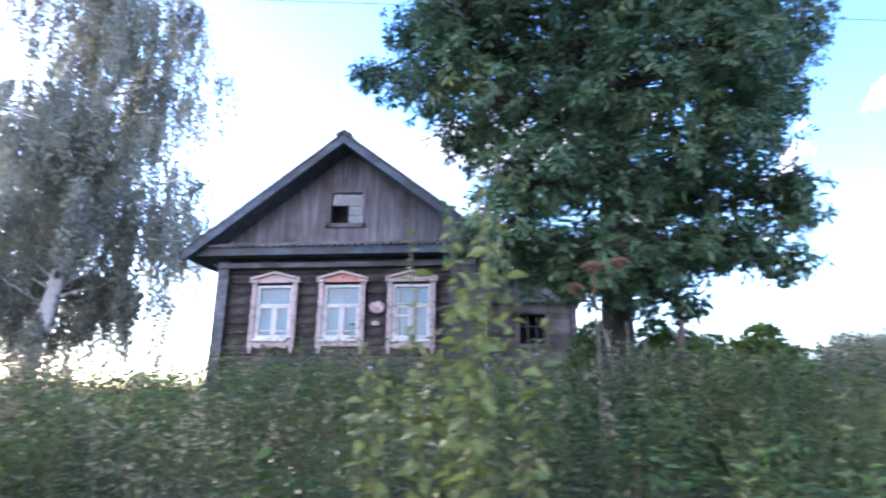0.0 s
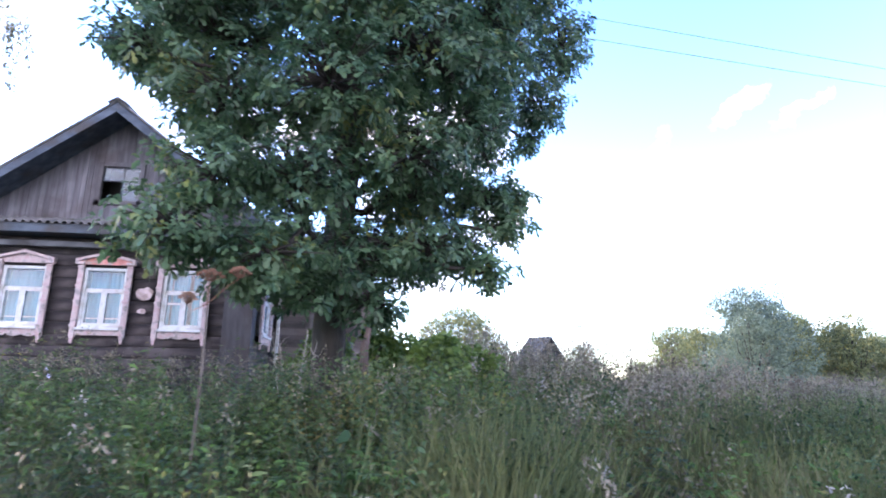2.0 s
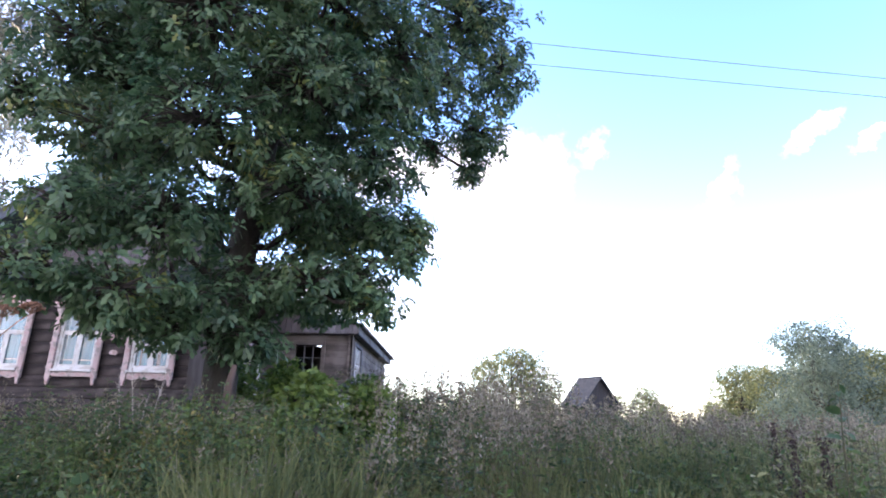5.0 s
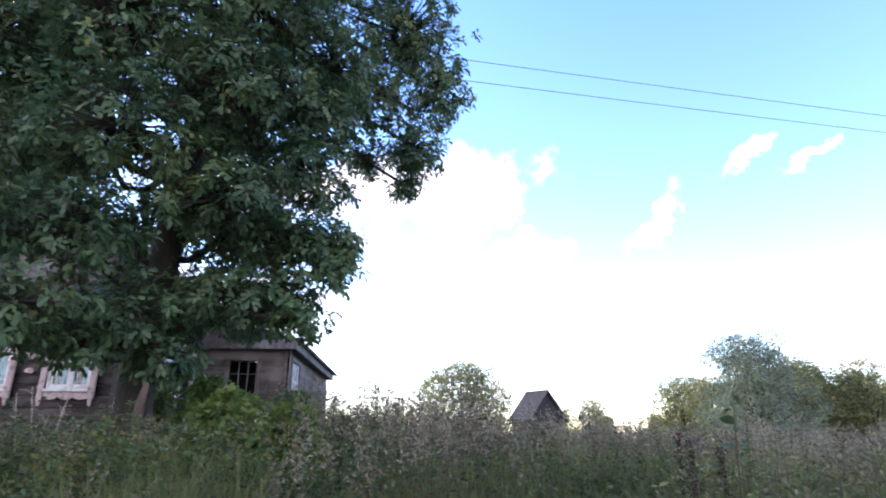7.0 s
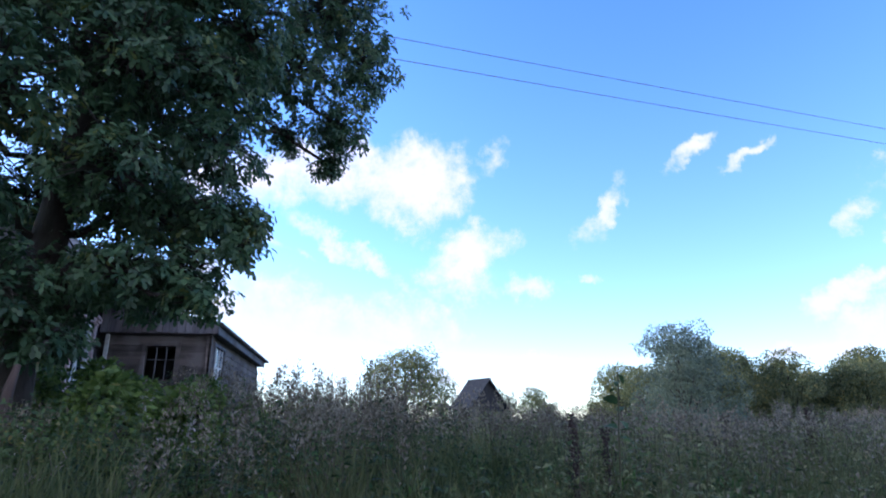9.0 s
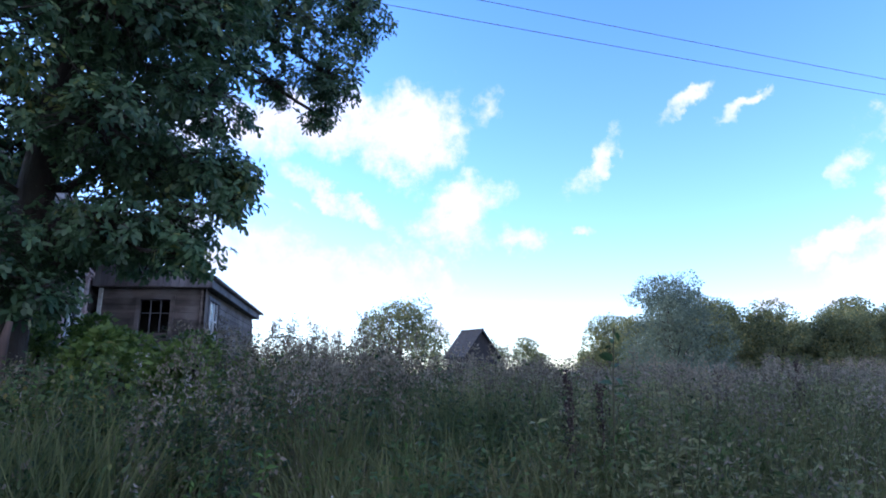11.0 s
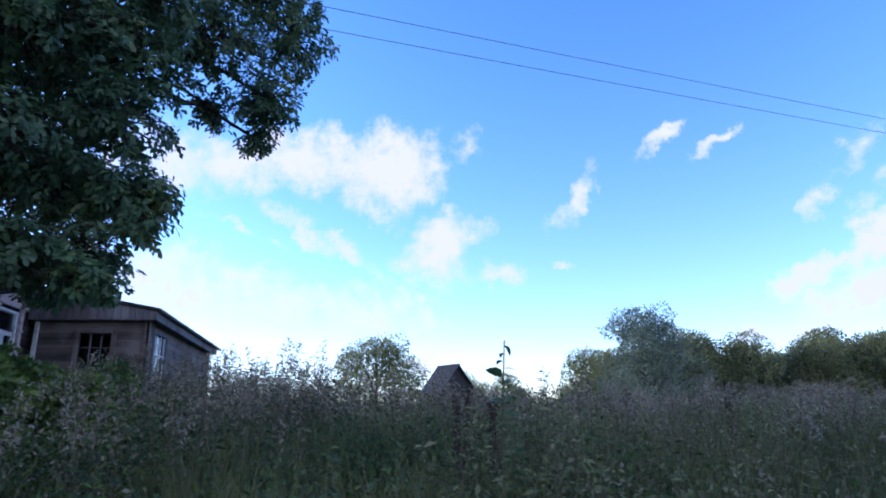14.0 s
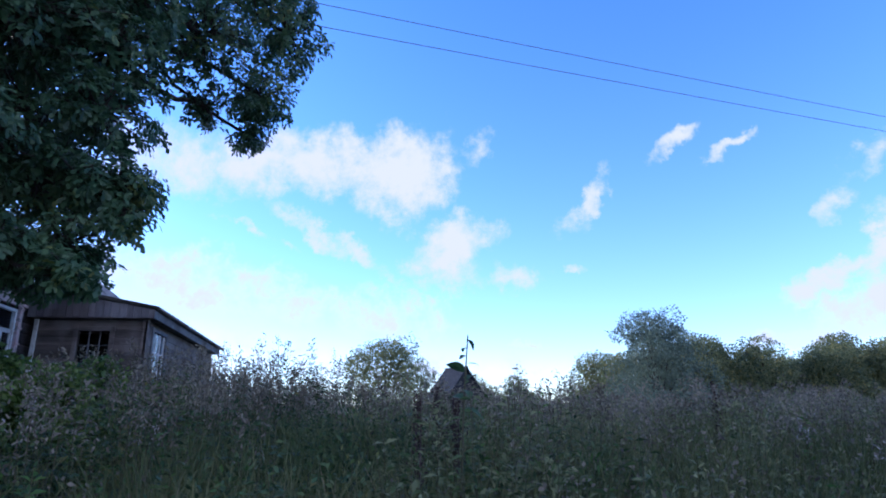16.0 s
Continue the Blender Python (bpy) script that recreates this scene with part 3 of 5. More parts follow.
    box(bm, -HX - 0.1, HX + 0.1, -0.20, 0.02, HEAVE - 0.28, HEAVE - 0.16)
    part("frieze_board", bm, M_TRIM, house, "pale weathered frieze board", 0.008)
    bm = bmesh.new()
    box(bm, -HX - 0.4, HX + 0.4, -0.46, 0.05, HEAVE - 0.05, HEAVE - 0.01)
    part("soffit", bm, M_BARGE, house)
    bm = bmesh.new()
    box(bm, -EX + 0.1, EX - 0.1, -0.52, -0.46, HEAVE - 0.06, HEAVE + 0.13)
    part("eave_fascia", bm, M_BARGE, house, "blue-grey weathered eave board", 0.008)
    bm = bmesh.new()
    corrugated(bm, -EX + 0.15, EX - 0.15, 0.62)
    ob = part("apron_roof", bm, M_ROOF, house, "short corrugated apron roof under the gable")
    ob.matrix_local = Matrix.Translation((0, -0.58, HEAVE + 0.15)) @ Matrix.Rotation(radians(20), 4, "X")
    # gable of upright boards round the attic window
    pitch = (RIDGE - 0.12 - (HEAVE + 0.1)) / EX
    bm = bmesh.new()
    slab(bm, [(-EX + 0.3, HEAVE + 0.12), (-0.43, HEAVE + 0.12), (-0.43, RIDGE - 0.12 - pitch * 0.36 - 0.05)], 0.03, 0.06)
    slab(bm, [(0.36, HEAVE + 0.12), (EX - 0.3, HEAVE + 0.12), (0.36, RIDGE - 0.12 - pitch * 0.36 - 0.05)], 0.03, 0.06)
    slab(bm, [(-0.43, 6.12), (0.36, 6.12), (0.36, RIDGE - 0.12 - pitch * 0.36), (0, RIDGE - 0.15), (-0.43, RIDGE - 0.12 - pitch * 0.36)], 0.03, 0.06)
    slab(bm, [(-0.43, HEAVE + 0.12), (0.36, HEAVE + 0.12), (0.36, 5.36), (-0.43, 5.36)], 0.03, 0.06)
    gable = part("gable", bm, M_GABLE, house, "weathered grey boarded gable")
    r = random.Random(5)
    x = -EX + 0.25
    while x < EX - 0.25:
        w = r.uniform(0.10, 0.13)
        for z0, z1 in (((HEAVE + 0.14, 5.36), (6.12, 9)) if -0.48 < x < 0.33 else ((HEAVE + 0.14, 9),)):
            ta, tb = (RIDGE - 0.16 - pitch * abs(v) for v in (x, x + w - 0.008))
            if min(ta, tb) > z0 + 0.03:
                bm = bmesh.new()
                y = -0.005 + r.uniform(-0.006, 0.006)
                slab(bm, [(x, z0), (x + w - 0.008, z0), (x + w - 0.008, min(z1, tb)), (x, min(z1, ta))], y, 0.028)
                part("board", bm, M_GABLE, gable)
        x += w
    # attic window
    bm = bmesh.new()
    for x0, x1, z0, z1 in ((-0.52, -0.42, 5.26, 6.22), (0.35, 0.45, 5.26, 6.22), (-0.42, 0.35, 6.12, 6.22), (-0.55, 0.48, 5.26, 5.36)):
        box(bm, x0, x1, -0.05, 0.05, z0, z1)
    win = part("attic_window", bm, M_GABLE, house, "grey framed attic window with a broken pane", 0.006)
    bm = bmesh.new()
    for x0, x1, z0, z1 in ((-0.01, 0.02, 5.36, 6.12), (0.02, 0.35, 5.56, 5.58), (0.02, 0.35, 5.79, 5.81), (-0.42, -0.01, 5.80, 5.825)):
        box(bm, x0, x1, 0.0, 0.03, z0, z1)
    part("glazing_bar", bm, M_BARGE, win)
    for x0, x1, z0, z1 in ((0.02, 0.35, 5.36, 5.56), (0.02, 0.35, 5.58, 5.79), (0.02, 0.35, 5.81, 6.12), (-0.42, -0.01, 5.825, 6.12)):
        bm = bmesh.new()
        box(bm, x0, x1, 0.012, 0.016, z0, z1)
        part("pane", bm, M_GLASS, win).visible_shadow = False
    # sheet behind the attic window, the attic's shade put into its colour
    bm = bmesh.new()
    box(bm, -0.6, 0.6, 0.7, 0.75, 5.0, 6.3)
    part("attic_shade_sheet", bm, M_INNER_SHADE, house)
    # main roof
    slope = math.atan2(RIDGE - HEAVE, EX)
    run = math.hypot(RIDGE - HEAVE, EX) + 0.05
    for s in (-1, 1):
        bm = bmesh.new()
        corrugated(bm, -0.75, HBACK + 0.4, run, wob=0.01)
        ob = part("roof", bm, M_ROOF, house, "weathered grey corrugated roof sheet")
        # sheet x runs along the ridge, sheet y up the slope
        ex, ey = Vector((0, -s, 0)), Vector((-s * math.cos(slope), 0, math.sin(slope)))
        ez = ex.cross(ey)
        m = Matrix((ex, ey, ez)).transposed().to_4x4()
        off = Vector((s * EX, 0, HEAVE + 0.02))
        if s > 0:
            m = m @ Matrix.Translation((-HBACK + 0.35, 0, 0))
        ob.matrix_local = Matrix.Translation(off) @ m
        bm = bmesh.new()
        slab(bm, [(0, RIDGE - 0.03), (s * (EX + 0.02), HEAVE - 0.03), (s * (EX - 0.02), HEAVE - 0.22), (0, RIDGE - 0.24)], -0.72, -0.67)
        part("barge_board", bm, M_BARGE, house, "blue-grey barge board", 0.006)
        bm = bmesh.new()
        slab(bm, [(0, RIDGE - 0.12), (s * (EX - 0.05), HEAVE - 0.09), (s * (EX - 0.08), HEAVE - 0.12), (0, RIDGE - 0.17)], -0.67, 0.05)
        part("verge_soffit", bm, M_BARGE, house)
        bm = bmesh.new()
        box(bm, *sorted((s * (EX - 0.02), s * (EX - 0.06))), -0.6, HBACK + 0.3, HEAVE - 0.14, HEAVE - 0.0)
        part("side_fascia", bm, M_TRIM, house)
    bm = bmesh.new()
    for s in (-1, 1):
        slab(bm, [(0, RIDGE + 0.09), (s * 0.2, RIDGE - 0.03), (s * 0.19, RIDGE - 0.06), (0, RIDGE + 0.06)], -0.76, HBACK + 0.4)
    part("ridge_cap", bm, M_ROOF, house)
    # torn paper patch between the windows
    for x, z, w, h, k in ((0.82, 3.34, 0.19, 0.15, 1), (0.80, 2.98, 0.09, 0.06, 2)):
        bm = bmesh.new()
        rr = random.Random(k)
        slab(bm, [(x + w * math.cos(a) * rr.uniform(0.8, 1.1), z + h * math.sin(a) * rr.uniform(0.75, 1.1)) for a in (i * 0.4488 for i in range(14))], -0.125, -0.1)
        part("bare_patch", bm, M_TIN, house, "pale pinkish patch on the logs")
    return house


build_house()


# ---- annex ----
AY, AX, AZ = 2.25, 5.38, 4.02       # front, outer side, top of the fascia's outer end


def build_annex():
    ax = tagged(new("annex"), "brown boarded lean-to porch with broken windows beside the log house", "annex")
    x0, y1 = HX + 0.14, 9.6
    wx0, wx1, wz0, wz1 = 4.0, 4.65, 2.75, 3.52
    bm = bmesh.new()
    for a, b, c, d in ((x0, wx0, HZ0 - 0.2, AZ - 0.25), (wx1, AX, HZ0 - 0.2, AZ - 0.25), (wx0, wx1, HZ0 - 0.2, wz0), (wx0, wx1, wz1, AZ - 0.25)):
        box(bm, a, b, AY + 0.03, AY + 0.1, c, d)
    front = part("wall_front", bm, M_BOARD, ax, "brown horizontal weatherboards")
    bm = bmesh.new()
    sy0, sy1, sz0, sz1 = AY + 0.55, AY + 1.6, 2.45, 3.6
    for a, b, c, d in ((AY + 0.1, sy0, HZ0 - 0.2, AZ - 0.2), (sy1, y1, HZ0 - 0.2, AZ - 0.2), (sy0, sy1, HZ0 - 0.2, sz0), (sy0, sy1, sz1, AZ - 0.2)):
        box(bm, AX - 0.1, AX - 0.03, a, b, c, d)
    side = part("wall_side", bm, M_BOARD, ax)
    z = HZ0
    r = random.Random(8)
    while z < AZ - 0.35:
        h = r.uniform(0.13, 0.17)
        for a, b in ((x0, wx0 - 0.02), (wx1 + 0.02, AX)) if wz0 - 0.12 < z < wz1 else ((x0, AX),):
            bm = bmesh.new()
            box(bm, a, b, AY + r.uniform(-0.004, 0.004), AY + 0.028, z, z + h - 0.01)
            part("board", bm, M_BOARD, front)
        for a, b in ((AY, sy0 - 0.02), (sy1 + 0.02, y1)) if sz0 - 0.12 < z < sz1 else ((AY, y1),):
            bm = bmesh.new()
            box(bm, AX - 0.028, AX + r.uniform(-0.004, 0.004), a, b, z, z + h - 0.01)
            part("board", bm, M_BOARD, side)
        z += h
    bm = bmesh.new()
    box(bm, x0, AX - 0.1, y1 - 0.1, y1, HZ0 - 0.2, AZ - 0.2)
    part("wall_back", bm, M_BOARD, ax)
    # upright boards of the fascia, its top falling outwards
    x = x0 - 0.05
    while x < AX + 0.1:
        w = r.uniform(0.13, 0.17)
        t = AZ + 0.42 - 0.42 * (x - x0) / (AX - x0)
        bm = bmesh.new()
        slab(bm, [(x, AZ - 0.22 + r.uniform(-0.02, 0.02)), (x + w - 0.01, AZ - 0.22 + r.uniform(-0.02, 0.02)), (x + w - 0.01, t - 0.025), (x, t)], AY - 0.22 + r.uniform(-0.005, 0.005), AY - 0.19)
        part("fascia_board", bm, M_GABLE, ax)
        x += w
    bm = bmesh.new()
    box(bm, x0, AX + 0.1, AY - 0.19, AY + 0.03, AZ - 0.24, AZ - 0.2)
    box(bm, AX - 0.09, AX + 0.16, AY + 0.03, y1, AZ - 0.21, AZ - 0.17)
    part("soffit", bm, M_BOARD, ax)
    bm = bmesh.new()
    box(bm, AX - 0.06, AX + 0.06, AY - 0.06, AY + 0.0, HZ0, AZ - 0.22)
    box(bm, AX, AX + 0.05, AY - 0.06, AY + 0.1, HZ0, AZ - 0.22)
    part("corner_board", bm, M_BOARD, ax, "brown corner board", 0.005)
    bm = bmesh.new()
    box(bm, HX + 0.17, HX + 0.25, AY - 0.07, AY - 0.01, HZ0, AZ - 0.25)
    part("white_jamb", bm, M_WHITE, ax, "peeling white jamb in the nook", 0.006)
    bm = bmesh.new()
    box(bm, AX + 0.16, AX + 0.2, AY - 0.2, y1 + 0.1, AZ - 0.22, AZ - 0.04)
    part("side_fascia", bm, M_TRIM, ax, "pale weathered eave board", 0.005)
    bm = bmesh.new()
    corrugated(bm, -0.3, y1 - AY + 0.3, math.hypot(AX + 0.35 - HX, 0.55), wob=0.012)
    ob = part("roof", bm, M_ROOF, ax, "ragged corrugated lean-to roof")
    sl = math.atan2(0.55, AX + 0.35 - HX)
    ex, ey = Vector((0, -1, 0)), Vector((-math.cos(sl), 0, math.sin(sl)))
    m = Matrix((ex, ey, ex.cross(ey))).transposed().to_4x4()
    ob.matrix_local = Matrix.Translation((AX + 0.32, y1, AZ - 0.02)) @ m
    # front window, broken
    bm = bmesh.new()
    for a, b, c, d in ((wx0 - 0.1, wx0, wz0 - 0.1, wz1 + 0.1), (wx1, wx1 + 0.1, wz0 - 0.1, wz1 + 0.1), (wx0, wx1, wz1, wz1 + 0.1), (wx0, wx1, wz0 - 0.1, wz0)):
        box(bm, a, b, AY - 0.03, AY + 0.1, c, d)
    w1 = part("window", bm, M_BOARD, ax, "brown framed window with missing panes", 0.005)
    bm = bmesh.new()
    for a, b, c, d in ((4.2, 4.225, wz0, wz1), (4.42, 4.445, wz0, wz1), (wx0, wx1, 3.2, 3.22)):
        box(bm, a, b, AY + 0.04, AY + 0.07, c, d)
    part("glazing_bar", bm, M_TRIM, w1)
    # side window, pale blue
    bm = bmesh.new()
    for a, b, c, d in ((sy0 - 0.09, sy0, sz0 - 0.09, sz1 + 0.09), (sy1, sy1 + 0.09, sz0 - 0.09, sz1 + 0.09), (sy0, sy1, sz1, sz1 + 0.09), (sy0, sy1, sz0 - 0.09, sz0)):
        box(bm, AX - 0.1, AX + 0.035, a, b, c, d)
    w2 = part("window", bm, M_TRIM, ax, "pale framed side window with blue reflecting panes", 0.005)
    n = 3
    for i in range(n):
        a, b = sy0 + (sy1 - sy0) * i / n, sy0 + (sy1 - sy0) * (i + 1) / n
        for c, d in ((sz0, 3.12), (3.15, sz1)):
            bm = bmesh.new()
            box(bm, AX - 0.04, AX - 0.035, a + 0.018, b - 0.018, c + 0.015, d - 0.015)
            part("pane", bm, M_GLASS, w2).visible_shadow = False
        bm = bmesh.new()
        box(bm, AX - 0.06, AX - 0.01, b - 0.018, b + 0.018, sz0, sz1)
        part("glazing_bar", bm, M_WHITE, w2)
    bm = bmesh.new()
    box(bm, AX - 0.06, AX - 0.012, sy0, sy1, 3.12, 3.15)
    part("glazing_bar", bm, M_WHITE, w2)
    # floor and cross wall, coloured near-black to stand for the porch's inner shade
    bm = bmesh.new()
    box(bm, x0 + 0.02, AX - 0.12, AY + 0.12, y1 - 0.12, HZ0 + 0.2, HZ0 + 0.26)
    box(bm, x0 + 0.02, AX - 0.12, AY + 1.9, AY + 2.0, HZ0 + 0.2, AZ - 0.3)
    part("shaded_inner_box", bm, M_INNER_SHADE, ax)


build_annex()


# ---- trees ----
def at_ground(x, y, dz=0.0):
    return (x, y, float(ground_z(x, y)) + dz)


def tree(name, at, label, category, trunk, limbs, leaves, bark, leaf_mat):
    """trunk: (points, radii); limbs: the same, one mesh each; leaves: vertices and faces. All in the tree's own frame."""
    ob = tagged(new(name), label, category)
    ob.location = at
    bm = bmesh.new()
    tube(bm, *trunk, 12)
    part("trunk", bm, bark, ob, smooth=True)
    for group in limbs:
        bm = bmesh.new()
        for pts, rad in group:
            tube(bm, pts, rad, 5)
        part("limb", bm, bark, ob, smooth=True)
    crown = new("crown", array_mesh("crown", *leaves, leaf_mat))
    crown.parent = ob
    return ob


def bent(a, b, sag, n=5, wob=0.1):
    a, b = np.array(a, float), np.array(b, float)
    out = []
    for i in range(n + 1):
        f = i / n
        p = a + (b - a) * f + np.array((0, 0, sag * math.sin(f * math.pi)))
        if 0 < i < n:
            p = p + rng.normal(size=3) * wob
        out.append(tuple(p))
    return out


# the oak's foliage masses: middle and half sizes, in world metres
OAK_MASSES = (
    ((8.35, -3.35, 6.45), (0.62, 0.7, 0.6)), ((8.2, -3.1, 5.85), (0.28, 0.3, 0.28)), ((8.75, -3.5, 7.45), (0.55, 0.8, 0.6)), ((7.6, -3.5, 6.1), (0.3, 0.35, 0.3)),
    ((8.1, -3.7, 8.5), (1.1, 1.1, 0.9)), ((7.6, -4.0, 7.0), (0.8, 0.8, 0.7)), ((7.0, -4.2, 9.9), (1.3, 1.4, 1.0)),
    ((7.15, -5.35, 4.0), (0.55, 0.8, 0.34)), ((6.75, -5.3, 3.35), (0.5, 0.8, 0.33)), ((7.1, -5.75, 2.95), (0.36, 0.45, 0.2)), ((6.3, -5.8, 3.2), (0.6, 0.6, 0.35)), ((7.45, -5.4, 4.0), (0.33, 0.45, 0.17)), ((7.4, -5.5, 3.6), (0.3, 0.45, 0.2)), ((6.95, -5.4, 4.9), (0.6, 0.95, 0.5)), ((6.9, -5.3, 5.8), (0.8, 1.0, 0.6)), ((7.1, -5.2, 6.7), (0.7, 1.0, 0.55)),
    ((6.2, -4.3, 3.35), (0.65, 0.8, 0.4)), ((6.2, -4.1, 4.5), (0.9, 0.9, 0.6)), ((6.1, -6.0, 4.3), (0.8, 0.9, 0.55)), ((6.2, -6.2, 5.6), (0.95, 1.0, 0.7)), ((6.3, -6.0, 7.1), (1.1, 1.2, 0.8)), ((6.4, -5.4, 8.5), (1.4, 1.3, 0.9)),
    ((5.3, -6.1, 2.95), (0.7, 0.55, 0.42)), ((5.7, -5.9, 2.5), (0.45, 0.4, 0.3)), ((4.9, -4.6, 3.3), (0.9, 0.7, 0.5)), ((5.0, -6.2, 2.55), (0.4, 0.35, 0.25)), ((4.55, -6.6, 2.65), (0.45, 0.4, 0.22)), ((4.9, -6.6, 3.7), (0.75, 0.7, 0.5)), ((5.2, -6.7, 4.8), (0.95, 0.85, 0.65)), ((5.1, -6.8, 6.2), (1.1, 0.95, 0.75)), ((5.1, -6.5, 7.7), (1.2, 1.1, 0.85)), ((5.2, -5.6, 9.2), (1.5, 1.4, 1.0)),
    ((3.8, -6.9, 3.05), (0.7, 0.6, 0.42)), ((4.1, -6.8, 3.7), (0.75, 0.7, 0.4)), ((4.7, -6.9, 2.85), (0.6, 0.5, 0.32)), ((4.3, -5.6, 2.95), (0.8, 0.7, 0.4)), ((4.0, -6.3, 4.8), (0.85, 0.85, 0.55)), ((3.7, -5.7, 5.8), (0.8, 0.95, 0.6)), ((3.6, -5.3, 6.9), (1.0, 1.1, 0.7)), ((3.7, -5.0, 8.2), (1.2, 1.2, 0.85)),
    ((2.75, -4.4, 6.2), (0.7, 0.7, 0.45)), ((1.9, -3.9, 6.75), (0.55, 0.55, 0.35)), ((2.4, -4.2, 7.5), (0.7, 0.7, 0.55)), ((1.3, -3.4, 7.2), (0.4, 0.4, 0.26)), ((3.3, -4.6, 5.3), (0.7, 0.8, 0.5)),
    ((3.3, -6.3, 6.2), (0.7, 0.7, 0.6)), ((3.2, -6.2, 7.3), (0.8, 0.8, 0.7)), ((3.1, -6.6, 5.2), (0.5, 0.6, 0.4)), ((6.3, -5.1, 4.1), (0.7, 0.7, 0.5)), ((5.6, -5.0, 3.4), (0.8, 0.6, 0.5)),
    ((4.4, -4.0, 3.6), (0.8, 0.7, 0.45)), ((4.2, -3.7, 4.8), (0.9, 0.9, 0.65)), ((5.4, -3.6, 5.8), (1.2, 0.9, 0.8)), ((5.2, -3.6, 7.4), (1.4, 1.1, 0.9)), ((5.3, -4.4, 10.8), (1.5, 1.4, 0.9)), ((5.4, -4.6, 12.0), (0.9, 0.9, 0.7)),
)


def build_oak():
    base = np.array((5.15, -5.3, float(ground_z(5.15, -5.3)) - 0.1))
    trunk_pts = [(0, 0, 0), (0.05, 0.03, 0.5), (0.03, 0.05, 1.5), (0.08, 0.12, 3.0), (0.2, 0.25, 5.0), (0.3, 0.5, 7.5), (0.35, 0.7, 11.0)]
    trunk = (trunk_pts, (0.29, 0.22, 0.205, 0.19, 0.16, 0.11, 0.03))
    limbs, twigs, pos, way, face, size = [], [], [], [], [], []
    for c, half in OAK_MASSES:
        c, half = np.array(c) - base, np.array(half)
        h = np.clip(c[2] - rng.uniform(0.2, 0.8) + 0.12 * np.hypot(c[0], c[1]), 1.9, 10.0)
        root = np.array([np.interp(h, [p[2] for p in trunk_pts], [p[j] for p in trunk_pts]) for j in range(3)])
        d = np.linalg.norm(c - root)
        limbs.append([(bent(root, c, 0.10 * d, 6, 0.07 * d ** 0.5), [0.02 + 0.017 * d * (1 - i / 6.4) for i in range(7)])])
        # twig ends through the mass, most of them near its uneven skin
        area = (half[0] * half[1] + half[0] * half[2] + half[1] * half[2]) / 3
        m = int(290 * area + 120 * half.prod() + 18)
        e = rng.normal(size=(m, 3))
        e /= np.linalg.norm(e, axis=1, keepdims=True)
        ph = rng.uniform(0, 6.28, 3)
        skin = 1 + 0.22 * np.sin(5.0 * e[:, 0] + ph[0]) * np.cos(4.0 * e[:, 2] + ph[1]) + 0.16 * np.sin(9 * e[:, 1] + 7 * e[:, 0] + ph[2])
        ends = c + e * half * (skin * rng.uniform(0.12, 1.0, m) ** 0.38)[:, None]
        for k in range(0, m, 3):
            twigs.append((bent(c + (ends[k] - c) * 0.15, ends[k], 0.03, 2, 0.04), [0.016, 0.010, 0.004]))
        for p, o in zip(ends, e):
            axis = o * 0.75 + np.array((0, 0, 0.55)) + rng.normal(size=3) * 0.35
            axis /= np.linalg.norm(axis)
            u = np.cross(axis, (0.3, 0.9, 0.2))
            u /= np.linalg.norm(u)
            v = np.cross(axis, u)
            k = int(rng.integers(8, 12))
            a = np.arange(k) * 2.4 + rng.uniform(0, 6.28)
            lift = rng.uniform(-0.35, 0.75, k)[:, None]
            w = u * np.cos(a)[:, None] + v * np.sin(a)[:, None] + axis * lift
            pos.append(p + axis * rng.uniform(-0.10, 0.03, k)[:, None] + w * 0.015)
            way.append(w)
            face.append(axis - w * lift + rng.normal(size=(k, 3)) * 0.3)
            size.append(rng.uniform(0.07, 0.118, k))
    pos, way, face, size = (np.concatenate(q) for q in (pos, way, face, size))
    n = len(pos)
    leaves = leaf_cloud(pos, way, size, size * rng.uniform(0.42, 0.56, n), 0.3, True, face=face)
    ob = tree("oak_tree", base, "dense dark green oak with lobed leaves before the house", "tree", trunk, limbs, leaves, M_BARK, M_OAK)
    bm = bmesh.new()
    for pts, rad in twigs:
        tube(bm, pts, rad, 4)
    tagged(part("twig_mass", bm, M_BARK, ob), kind="stuff")
    # a broken grey stem beside the trunk
    x, y = 5.65, -6.25
    bm = bmesh.new()
    tube(bm, [(0, 0, -0.1), (0.03, 0, 0.6), (0.02, 0.03, 1.1), (0.06, 0.02, 1.32)], (0.06, 0.052, 0.046, 0.025), 9)
    st = tagged(link("tree_stump", bm, M_TRUNKB, smooth=True), "broken reddish-grey dead stem beside the oak trunk", "tree stump")
    st.location = at_ground(x, y)
    # thicket of suckers behind the foot
    for x, y, h, r, k in ((6.5, -6.15, 1.3, 0.5, 9), (6.95, -5.3, 1.25, 0.55, 10), (6.1, -4.7, 1.4, 0.65, 1), (6.75, -3.7, 1.45, 0.65, 2), (5.75, -4.6, 1.55, 0.55, 4), (7.3, -3.2, 1.15, 0.5, 7), (6.55, -5.3, 1.05, 0.5, 8), (5.0, -4.3, 1.6, 0.6, 3)):
        make_tree("bush", at_ground(x, y), h, r, "leafy green bush at the foot of the oak", "bush", M_SUCKER, 60 + k, 3000, 0.085, 0.12, 14)


